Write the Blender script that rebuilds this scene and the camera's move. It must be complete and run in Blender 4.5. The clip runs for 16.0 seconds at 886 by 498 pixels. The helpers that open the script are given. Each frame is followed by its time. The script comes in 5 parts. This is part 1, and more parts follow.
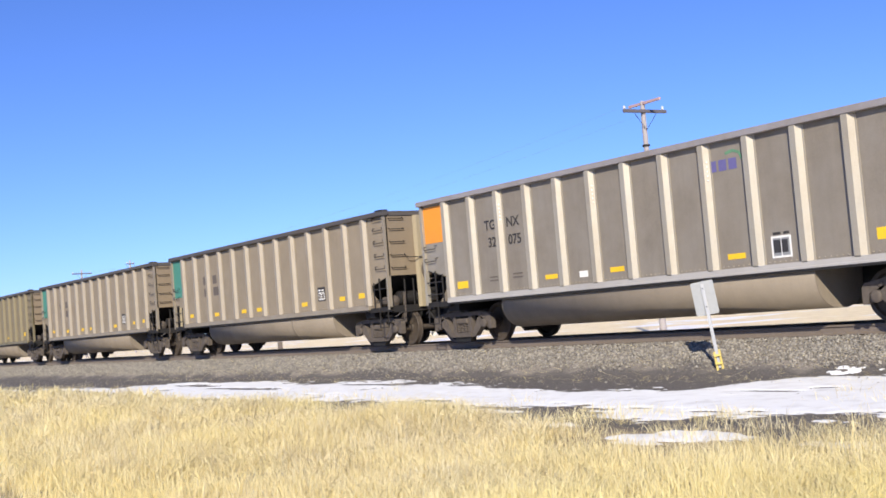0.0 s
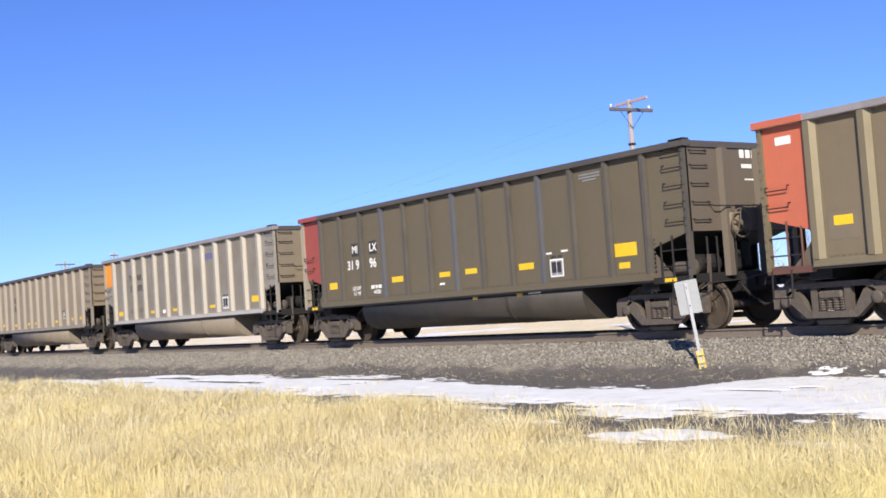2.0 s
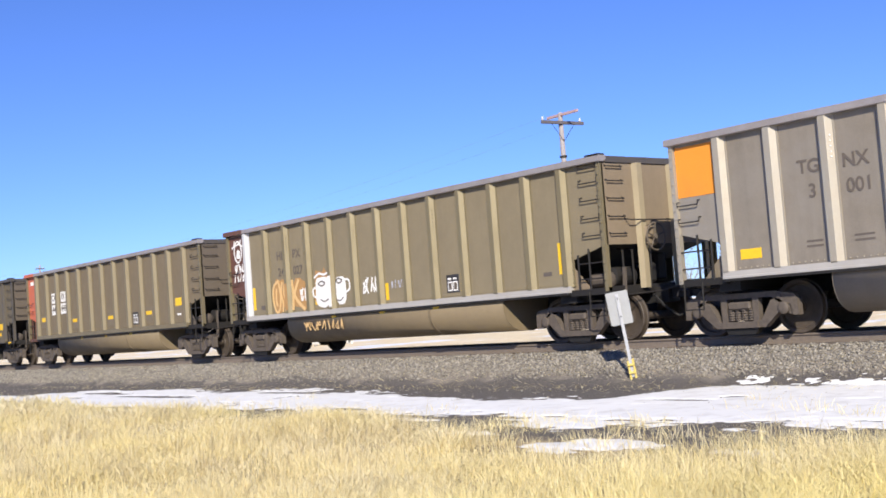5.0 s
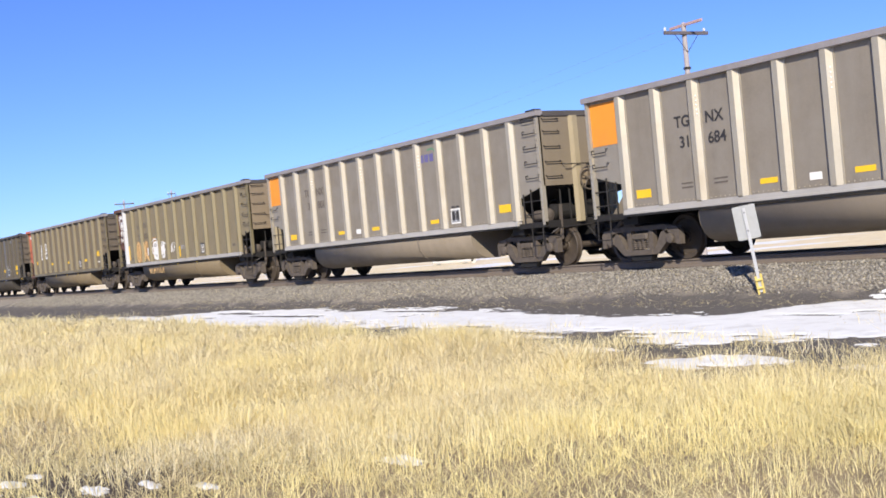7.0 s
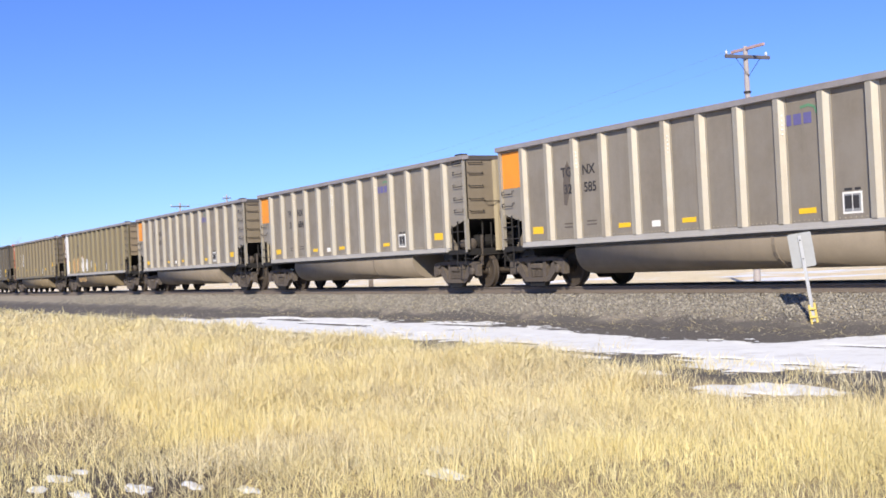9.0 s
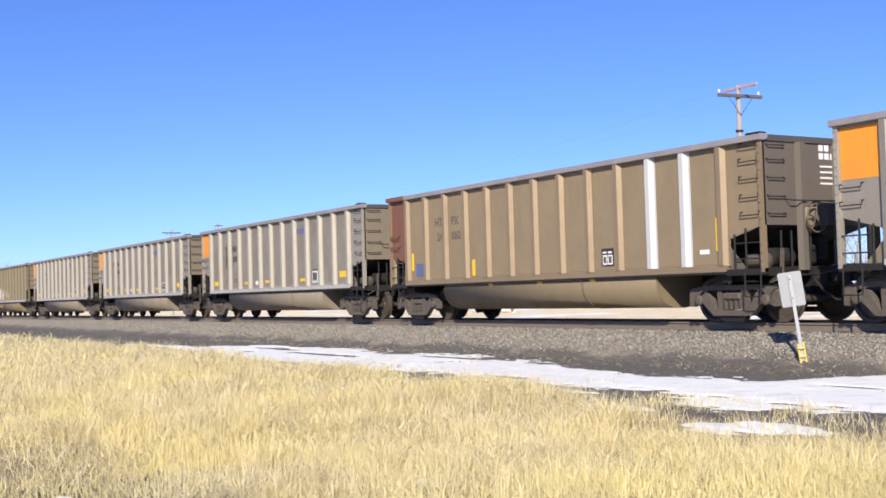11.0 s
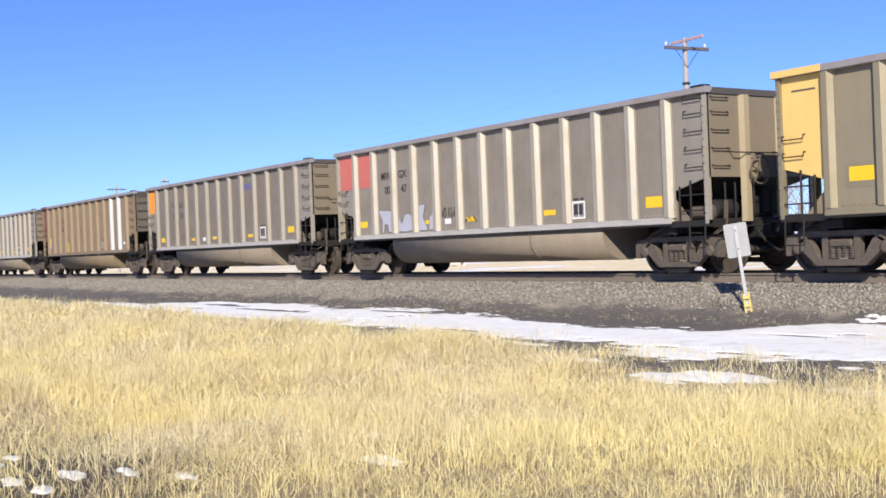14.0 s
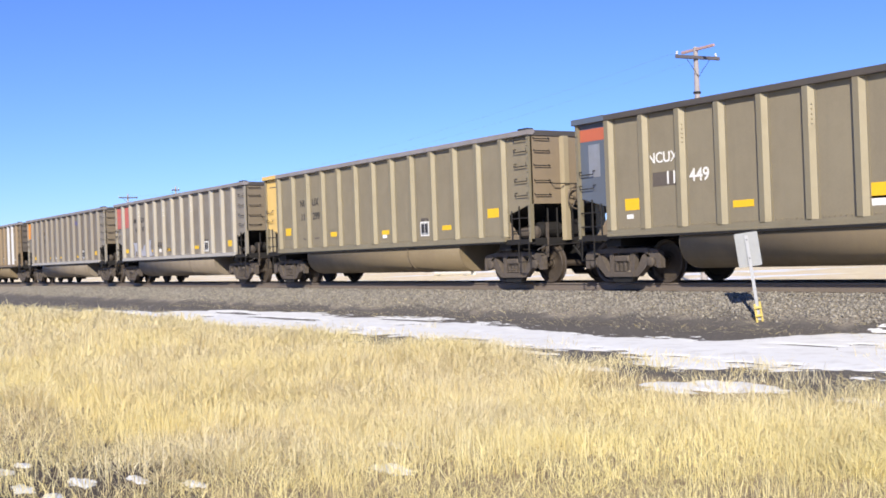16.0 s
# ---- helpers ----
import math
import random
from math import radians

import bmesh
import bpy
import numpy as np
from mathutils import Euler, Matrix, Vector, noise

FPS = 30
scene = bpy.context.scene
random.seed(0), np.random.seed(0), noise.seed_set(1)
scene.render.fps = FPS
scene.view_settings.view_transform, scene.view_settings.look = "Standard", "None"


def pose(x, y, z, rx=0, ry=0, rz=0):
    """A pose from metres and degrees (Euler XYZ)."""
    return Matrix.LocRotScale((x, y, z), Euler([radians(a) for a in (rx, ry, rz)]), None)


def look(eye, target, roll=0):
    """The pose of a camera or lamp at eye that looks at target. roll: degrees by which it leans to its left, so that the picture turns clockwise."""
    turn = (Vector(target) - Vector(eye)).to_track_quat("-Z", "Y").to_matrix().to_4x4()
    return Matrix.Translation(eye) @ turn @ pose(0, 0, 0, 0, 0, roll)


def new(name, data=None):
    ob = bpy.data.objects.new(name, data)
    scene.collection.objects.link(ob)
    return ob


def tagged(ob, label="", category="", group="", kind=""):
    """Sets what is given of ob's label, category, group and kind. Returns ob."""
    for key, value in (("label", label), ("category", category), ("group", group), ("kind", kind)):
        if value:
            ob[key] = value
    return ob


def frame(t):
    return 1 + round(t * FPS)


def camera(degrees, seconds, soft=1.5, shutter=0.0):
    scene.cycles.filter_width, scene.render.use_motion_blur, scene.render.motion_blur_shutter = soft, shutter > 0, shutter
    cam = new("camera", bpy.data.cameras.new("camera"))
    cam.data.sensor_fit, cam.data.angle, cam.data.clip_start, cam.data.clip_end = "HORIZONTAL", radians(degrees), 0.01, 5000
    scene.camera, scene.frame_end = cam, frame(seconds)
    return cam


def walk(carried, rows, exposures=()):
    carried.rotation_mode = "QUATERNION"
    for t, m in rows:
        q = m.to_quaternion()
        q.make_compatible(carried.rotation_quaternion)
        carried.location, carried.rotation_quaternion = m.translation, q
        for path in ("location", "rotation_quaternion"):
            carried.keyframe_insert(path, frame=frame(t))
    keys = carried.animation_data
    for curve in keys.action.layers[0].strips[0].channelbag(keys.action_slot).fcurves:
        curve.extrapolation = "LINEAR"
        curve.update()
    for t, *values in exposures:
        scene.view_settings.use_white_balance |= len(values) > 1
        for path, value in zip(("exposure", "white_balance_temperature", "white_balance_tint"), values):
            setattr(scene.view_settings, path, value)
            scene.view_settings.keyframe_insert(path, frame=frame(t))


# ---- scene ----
EYE = (0.0, 0.0, 0.752)      # rail tops lie at z = 0, the track runs along x
LENS = 42.15
# seconds, yaw, pitch, roll of the hand-held camera, which stays on one spot
TURNS = (
    (0.0, 54.68, 3.23, 4.71),
    (0.5, 53.95, 2.86, 5.62),
    (1.0, 52.73, 3.40, 6.16),
    (1.5, 52.86, 3.60, 4.72),
    (2.0, 53.89, 2.96, 3.98),
    (2.5, 53.99, 2.94, 3.39),
    (3.0, 54.09, 2.79, 5.16),
    (3.5, 53.43, 2.39, 3.58),
    (4.0, 52.39, 2.69, 3.97),
    (4.5, 51.79, 3.77, 4.04),
    (4.7, 50.59, 3.77, 4.23),
    (6.8, 55.56, -0.32, 4.91),
    (7.0, 56.66, -0.24, 5.23),
    (7.5, 58.00, 0.59, 4.06),
    (8.0, 60.07, 0.74, 3.26),
    (8.5, 59.65, 0.59, 3.14),
    (8.7, 59.28, 0.52, 2.91),
    (10.8, 59.18, 1.87, 2.09),
    (11.0, 58.70, 2.21, 1.66),
    (11.5, 58.75, 0.76, 1.72),
    (12.0, 57.25, -0.07, 1.49),
    (12.5, 57.45, 0.03, 1.86),
    (13.0, 56.24, 0.32, 2.44),
    (13.5, 56.07, -0.16, 2.55),
    (14.0, 56.19, -0.16, 2.24),
    (14.5, 56.83, -0.30, 2.49),
    (15.0, 56.48, -0.13, 2.52),
    (15.5, 56.30, 0.48, 2.41),
    (16.0, 56.71, 0.30, 2.13),
)
cam = camera(LENS, 16.0, soft=1.7)
walk(cam, [(t, pose(*EYE, 90 + pitch, roll, yaw)) for t, yaw, pitch, roll in TURNS])

SIDE_Y = 16.199     # near faces of the cars
PITCH = 16.18      # from car to car over the couplers
BODY = 14.58

def train_x(t):
    # x of the leading end of car 0, which rolls towards -x at some 11 m/s
    u = (t - 8) / 8
    return -23.675 - 10.8535 * t + 1.154 * u ** 2 + -0.020 * u ** 3 + -1.097 * u ** 4

# ---- light ----
SUN_EL, SUN_AZ = 30.0, -41.0      # degrees; azimuth from +x towards +y
world = bpy.data.worlds.new("world")
scene.world = world
world.use_nodes = True
wn, wl = world.node_tree.nodes, world.node_tree.links
sky = wn.new("ShaderNodeTexSky")
sky.sky_type, sky.sun_disc = "NISHITA", False
sky.sun_elevation = radians(SUN_EL)
sky.sun_rotation = radians(90 - SUN_AZ)
sky.altitude, sky.air_density, sky.dust_density, sky.ozone_density = 1500, 1.0, 0.2, 4.0
tint = wn.new("ShaderNodeMix")
tint.data_type, tint.blend_type = "RGBA", "MULTIPLY"
tint.inputs["Factor"].default_value = 1.0
tint.inputs["B"].default_value = (0.72, 0.89, 1.47, 1)
wl.new(sky.outputs[0], tint.inputs["A"])
wl.new(tint.outputs["Result"], wn["Background"].inputs[0])
wn["Background"].inputs[1].default_value = 0.078
sun = new("sun", bpy.data.lights.new("sun", "SUN"))
sun.data.energy, sun.data.angle, sun.data.color = 5.0, radians(0.5), (1.0, 0.91, 0.77)
sun_way = Vector((math.cos(radians(SUN_EL)) * math.cos(radians(SUN_AZ)), math.cos(radians(SUN_EL)) * math.sin(radians(SUN_AZ)), math.sin(radians(SUN_EL))))
sun.matrix_world = look(sun_way * 60, (0, 0, 0))
scene.view_settings.exposure = 0.5


# ---- materials ----
def nodes_of(name, rough=0.6, metal=0.0):
    m = bpy.data.materials.new(name)
    m.use_nodes = True
    t = m.node_tree
    b = t.nodes["Principled BSDF"]
    b.inputs["Roughness"].default_value, b.inputs["Metallic"].default_value = rough, metal
    return m, t.nodes, t.links, b


def noise_node(n, l, vec, scale, detail=4.0, rough=0.6):
    x = n.new("ShaderNodeTexNoise")
    x.inputs["Scale"].default_value, x.inputs["Detail"].default_value, x.inputs["Roughness"].default_value = scale, detail, rough
    l.new(vec, x.inputs["Vector"])
    return x.outputs["Fac"]


def ramp(n, l, fac, lo, hi, a=0.0, b=1.0):
    x = n.new("ShaderNodeMapRange")
    for k, v in (("From Min", lo), ("From Max", hi), ("To Min", a), ("To Max", b)):
        x.inputs[k].default_value = v
    l.new(fac, x.inputs["Value"])
    return x.outputs["Result"]


def blend(n, l, fac, a, b):
    x = n.new("ShaderNodeMix")
    x.data_type = "RGBA"
    for k, v in (("Factor", fac), ("A", a), ("B", b)):
        if isinstance(v, (tuple, list)):
            x.inputs[k].default_value = (*v[:3], 1)
        elif isinstance(v, float):
            x.inputs[k].default_value = v
        else:
            l.new(v, x.inputs[k])
    return x.outputs["Result"]


def shifted(n, l, stretch=(1, 1, 1)):
    """Object coordinates, shifted by the object's own random number."""
    c, o = n.new("ShaderNodeTexCoord"), n.new("ShaderNodeObjectInfo")
    mp = n.new("ShaderNodeMapping")
    mp.inputs["Scale"].default_value = stretch
    k = n.new("ShaderNodeMath")
    k.operation = "MULTIPLY"
    k.inputs[1].default_value = 37.0
    l.new(o.outputs["Random"], k.inputs[0])
    l.new(c.outputs["Object"], mp.inputs["Vector"])
    l.new(k.outputs[0], mp.inputs["Location"])
    return mp.outputs["Vector"], o.outputs["Random"]


def bump(n, l, b, height, strength=0.3, dist=0.01):
    x = n.new("ShaderNodeBump")
    x.inputs["Strength"].default_value, x.inputs["Distance"].default_value = strength, dist
    l.new(height, x.inputs["Height"])
    l.new(x.outputs[0], b.inputs["Normal"])


def paint(name, col, grime=(0.12, 0.095, 0.07), much=0.5, rough=0.55, metal=0.0, vary=0.12):
    """Weathered sheet metal: blotches, rain streaks and fine dust over a base colour."""
    col = [0.64 * x for x in col]
    m, n, l, b = nodes_of(name, rough, metal)
    v, rnd = shifted(n, l)
    vs, _ = shifted(n, l, (3.2, 3.2, 0.3))
    blot = ramp(n, l, noise_node(n, l, v, 1.1, 5), 0.38, 0.72)
    streak = ramp(n, l, noise_node(n, l, vs, 1.6, 4), 0.45, 0.75)
    fine = ramp(n, l, noise_node(n, l, v, 45, 3), 0.35, 0.75)
    c = blend(n, l, ramp(n, l, rnd, 0, 1, 0.0, vary * 2), col, [x * 0.8 for x in col])
    c = blend(n, l, ramp(n, l, blot, 0, 1, 0.05, much), c, grime)
    c = blend(n, l, ramp(n, l, streak, 0, 1, 0.0, much * 0.4), c, [x * 0.7 for x in grime])
    tc = n.new("ShaderNodeTexCoord")
    wide = ramp(n, l, noise_node(n, l, tc.outputs["Object"], 0.55, 6, 0.7), 0.5, 0.7)
    c = blend(n, l, ramp(n, l, wide, 0, 1, 0.0, 0.35), c, [0.55 * x + 0.1 * y for x, y in zip(col, (0.42, 0.36, 0.27))])
    c = blend(n, l, ramp(n, l, fine, 0, 1, 0.0, 0.16), c, [1.35 * x + 0.02 for x in col])
    l.new(c, b.inputs["Base Color"])
    l.new(ramp(n, l, blot, 0, 1, rough, min(0.95, rough + 0.25)), b.inputs["Roughness"])
    bump(n, l, b, noise_node(n, l, v, 1.6, 2), 0.25, 0.03)
    return m


def plain(name, col, rough=0.6, metal=0.0, var=0.25, scale=20.0):
    m, n, l, b = nodes_of(name, rough, metal)
    v, rnd = shifted(n, l)
    f = ramp(n, l, noise_node(n, l, v, scale, 4), 0.3, 0.75)
    g = ramp(n, l, noise_node(n, l, v, scale * 0.12, 3), 0.3, 0.75)
    c = blend(n, l, f, col, [x * (1 - var) for x in col])
    c = blend(n, l, ramp(n, l, g, 0, 1, 0, 0.6), c, [x * (1 - 0.8 * var) for x in col])
    l.new(c, b.inputs["Base Color"])
    bump(n, l, b, f, 0.2, 0.01)
    return m


M = {}
M["grey"] = paint("grey aluminium sheet", (0.44, 0.39, 0.318), much=0.42, rough=0.45, metal=0.25)
M["grey_bay"] = paint("pale end bay sheet", (0.45, 0.41, 0.35), much=0.3, rough=0.5, metal=0.2)
M["sill_grey"] = paint("pale aluminium sill", (0.66, 0.635, 0.60), much=0.2, rough=0.5, metal=0.1)
M["grey_post"] = paint("bright aluminium post", (0.62, 0.57, 0.47), grime=(0.20, 0.14, 0.085), much=0.28, rough=0.38, metal=0.32, vary=0.08)
M["tan"] = paint("tan dusted sheet", (0.41, 0.34, 0.245), much=0.35, rough=0.6)
M["tan_post"] = paint("tan dusted post", (0.52, 0.45, 0.35), much=0.25, rough=0.42, metal=0.3)
M["olive"] = paint("olive brown sheet", (0.26, 0.205, 0.125), much=0.35, rough=0.62)
M["olive_post"] = paint("olive brown post", (0.33, 0.275, 0.165), much=0.25, rough=0.42, metal=0.3)
M["greybrown"] = paint("grey brown sheet", (0.33, 0.285, 0.235), much=0.4, rough=0.5, metal=0.15)
M["greybrown_post"] = paint("grey brown post", (0.46, 0.41, 0.335), much=0.2, rough=0.4, metal=0.4)
M["ochre"] = paint("ochre brown sheet", (0.335, 0.278, 0.172), much=0.3, rough=0.62)
M["olive_clean"] = paint("paler olive sheet", (0.265, 0.215, 0.145), much=0.35, rough=0.62)
M["rust"] = paint("rusty brown sheet", (0.375, 0.285, 0.17), much=0.3, rough=0.6)
M["rust_post"] = paint("rusty brown post", (0.44, 0.325, 0.20), much=0.25, rough=0.42, metal=0.3)
M["ochre_post"] = paint("ochre post", (0.345, 0.29, 0.165), much=0.25, rough=0.42, metal=0.3)
M["dark"] = paint("dark brown sheet", (0.175, 0.145, 0.088), much=0.35, rough=0.55)
M["dark_post"] = paint("dark brown post", (0.11, 0.10, 0.085), much=0.35, rough=0.5)
M["bluish_post"] = paint("blue grey post", (0.12, 0.125, 0.145), much=0.3, rough=0.5)
M["white_post"] = paint("white painted post", (0.75, 0.76, 0.78), much=0.1, rough=0.5)
M["greygreen"] = paint("grey green sheet", (0.365, 0.315, 0.215), much=0.3, rough=0.55)
M["greygreen_post"] = paint("grey green post", (0.43, 0.375, 0.25), much=0.2, rough=0.42, metal=0.3)
M["chord"] = paint("top chord", (0.50, 0.465, 0.475), much=0.4, rough=0.5, metal=0.2)
M["chord_dark"] = paint("dark top chord", (0.10, 0.09, 0.085), much=0.35, rough=0.5)
M["end_mid"] = paint("dim brown end sheet", (0.17, 0.145, 0.125), much=0.5, rough=0.65)
M["end"] = paint("brown dusted end sheet", (0.36, 0.28, 0.185), much=0.35, rough=0.65)
M["end_grey"] = paint("grey dusted end sheet", (0.31, 0.255, 0.18), much=0.35, rough=0.6)
M["end_post"] = paint("dusted end post", (0.50, 0.42, 0.27), much=0.25, rough=0.6)
M["end_dark"] = paint("dark dusted end sheet", (0.17, 0.138, 0.105), much=0.5, rough=0.65)
M["tub"] = paint("dusty tub sheet", (0.36, 0.30, 0.225), much=0.35, rough=0.6)
M["tub_olive"] = paint("olive tub sheet", (0.30, 0.232, 0.135), much=0.35, rough=0.6)
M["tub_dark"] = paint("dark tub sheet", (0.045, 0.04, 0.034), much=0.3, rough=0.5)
M["orange"] = paint("orange paint", (1.15, 0.42, 0.035), much=0.08, rough=0.5, vary=0.03)
M["redorange"] = paint("red orange paint", (0.75, 0.19, 0.10), much=0.15, rough=0.5)
M["red_pale"] = paint("faded light red paint", (0.78, 0.20, 0.17), much=0.12, rough=0.5)
M["red"] = paint("red paint", (0.45, 0.085, 0.07), much=0.15, rough=0.5)
M["maroon"] = paint("maroon paint", (0.17, 0.065, 0.045), much=0.3, rough=0.55)
M["brickred"] = paint("faded red paint", (0.26, 0.10, 0.06), much=0.3, rough=0.55)
M["teal"] = paint("teal paint", (0.07, 0.36, 0.28), much=0.15, rough=0.5)
M["yellow"] = paint("yellow paint", (1.1, 0.76, 0.25), much=0.15, rough=0.5)
M["bluegrey"] = paint("blue grey paint", (0.15, 0.19, 0.26), much=0.2, rough=0.4)
M["smear"] = paint("worn pale blue paint", (0.36, 0.40, 0.48), much=0.6, rough=0.5)
M["sticker"] = plain("yellow reflector", (0.80, 0.50, 0.02), 0.5, var=0.12)
M["white"] = plain("white lettering", (0.78, 0.77, 0.74), 0.6, var=0.12)
M["black"] = plain("black lettering", (0.035, 0.033, 0.035), 0.6, var=0.2)
M["faded"] = plain("faded lettering", (0.12, 0.10, 0.085), 0.7, var=0.2)
M["logo_blue"] = plain("blue emblem", (0.13, 0.12, 0.30), 0.5)
M["logo_green"] = plain("green emblem", (0.12, 0.28, 0.16), 0.5)
M["spray_white"] = plain("white spray paint", (0.78, 0.77, 0.75), 0.5, var=0.12)
M["spray_orange"] = plain("orange spray paint", (0.42, 0.24, 0.09), 0.55, var=0.2)
M["spray_cream"] = plain("cream spray paint", (0.66, 0.44, 0.20), 0.55, var=0.15)
M["spray_blue"] = plain("pale blue spray paint", (0.40, 0.41, 0.48), 0.55, var=0.2)
M["blue"] = plain("blue patch", (0.10, 0.13, 0.26), 0.55)
# Set darker than dusty iron, to carry the deep shade under the cars.
M["iron"] = plain("shade-darkened dusty iron", (0.014, 0.012, 0.011), 0.75, 0.0, var=0.4)
# Blackest iron: the underframe's shade is put into this base colour.
M["black_iron"] = plain("shade-blackened iron", (0.012, 0.011, 0.011), 0.75, var=0.4)
M["frame"] = plain("dusty cast steel", (0.12, 0.098, 0.08), 0.75, 0.0, var=0.45, scale=12)
M["wheel"] = plain("brown wheel steel", (0.08, 0.062, 0.047), 0.6, 0.0, var=0.4, scale=9)
M["rod"] = plain("black steel rod", (0.045, 0.04, 0.038), 0.5, 0.4)
M["rail"] = plain("dusty rail side", (0.21, 0.172, 0.14), 0.7, 0.1, var=0.3)
M["tie"] = plain("weathered tie", (0.18, 0.15, 0.125), 0.9, var=0.4)
M["galv"] = plain("galvanised sheet", (0.30, 0.31, 0.315), 0.5, 0.3, var=0.12, scale=8)
M["post_galv"] = plain("bright galvanised post", (0.38, 0.39, 0.41), 0.45, 0.2, var=0.1, scale=8)
M["yellow_plastic"] = plain("yellow marker plastic", (0.60, 0.47, 0.13), 0.5, var=0.15)
M["pole"] = plain("weathered pole wood", (0.40, 0.37, 0.38), 0.9, var=0.35)
M["arm_red"] = plain("reddish arm wood", (0.50, 0.34, 0.34), 0.9, var=0.3)
M["arm"] = plain("weathered arm wood", (0.12, 0.11, 0.13), 0.9, var=0.35)
M["porcelain"] = plain("porcelain insulator", (0.65, 0.66, 0.66), 0.2, var=0.1)
M["bark"] = plain("pale bare bark", (0.30, 0.27, 0.24), 0.9, var=0.35)
M["wire"] = plain("grey wire", (0.25, 0.25, 0.26), 0.5, 0.5)
M["pipe"] = plain("white painted pipe", (0.72, 0.71, 0.68), 0.5, var=0.15)


def stone_material():
    m, n, l, b = nodes_of("ballast stone", 0.9)
    g = n.new("ShaderNodeNewGeometry")
    c = n.new("ShaderNodeValToRGB")
    c.color_ramp.elements[0].color, c.color_ramp.elements[1].color = (0.13, 0.12, 0.105, 1), (0.34, 0.315, 0.265, 1)
    e = c.color_ramp.elements.new(0.55)
    e.color = (0.225, 0.207, 0.175, 1)
    l.new(g.outputs["Random Per Island"], c.inputs["Fac"])
    l.new(c.outputs[0], b.inputs["Base Color"])
    return m


def grass_material():
    m, n, l, b = nodes_of("dry straw grass", 0.75)
    g, tc = n.new("ShaderNodeNewGeometry"), n.new("ShaderNodeTexCoord")
    c = n.new("ShaderNodeValToRGB")
    r = c.color_ramp
    r.elements[0].color, r.elements[1].color = (0.34, 0.265, 0.13, 1), (0.97, 0.90, 0.66, 1)
    for p, k in ((0.22, (0.74, 0.62, 0.33, 1)), (0.6, (0.91, 0.82, 0.54, 1))):
        r.elements.new(p).color = k
    l.new(g.outputs["Random Per Island"], c.inputs["Fac"])
    big = ramp(n, l, noise_node(n, l, tc.outputs["Object"], 0.45, 3), 0.35, 0.68)
    col = blend(n, l, big, c.outputs[0], (0.88, 0.76, 0.34))
    mix = blend(n, l, 0.7, c.outputs[0], col)
    old = noise_node(n, l, tc.outputs["Object"], 1.2, 4)
    mix = blend(n, l, ramp(n, l, old, 0.5, 0.66, 0.0, 0.55), mix, (0.52, 0.43, 0.27))
    spot = n.new("ShaderNodeVectorMath")
    spot.operation = "DISTANCE"
    spot.inputs[1].default_value = (-4.6, 5.6, -0.7)
    l.new(tc.outputs["Object"], spot.inputs[0])
    mix = blend(n, l, ramp(n, l, spot.outputs["Value"], 5.0, 1.5, 0.0, 0.38), mix, (0.95, 0.87, 0.40))
    l.new(mix, b.inputs["Base Color"])
    tr = n.new("ShaderNodeBsdfTranslucent")
    l.new(mix, tr.inputs["Color"])
    ms = n.new("ShaderNodeMixShader")
    ms.inputs[0].default_value = 0.4
    l.new(b.outputs[0], ms.inputs[1])
    l.new(tr.outputs[0], ms.inputs[2])
    l.new(ms.outputs[0], n["Material Output"].inputs["Surface"])
    return m


def snow_material():
    m, n, l, b = nodes_of("old snow", 0.65)
    tc = n.new("ShaderNodeTexCoord")
    f = noise_node(n, l, tc.outputs["Object"], 3.0, 6)
    l.new(blend(n, l, ramp(n, l, f, 0.5, 0.8), (0.78, 0.79, 0.79), (0.56, 0.555, 0.54)), b.inputs["Base Color"])
    bump(n, l, b, f, 0.25, 0.03)
    return m


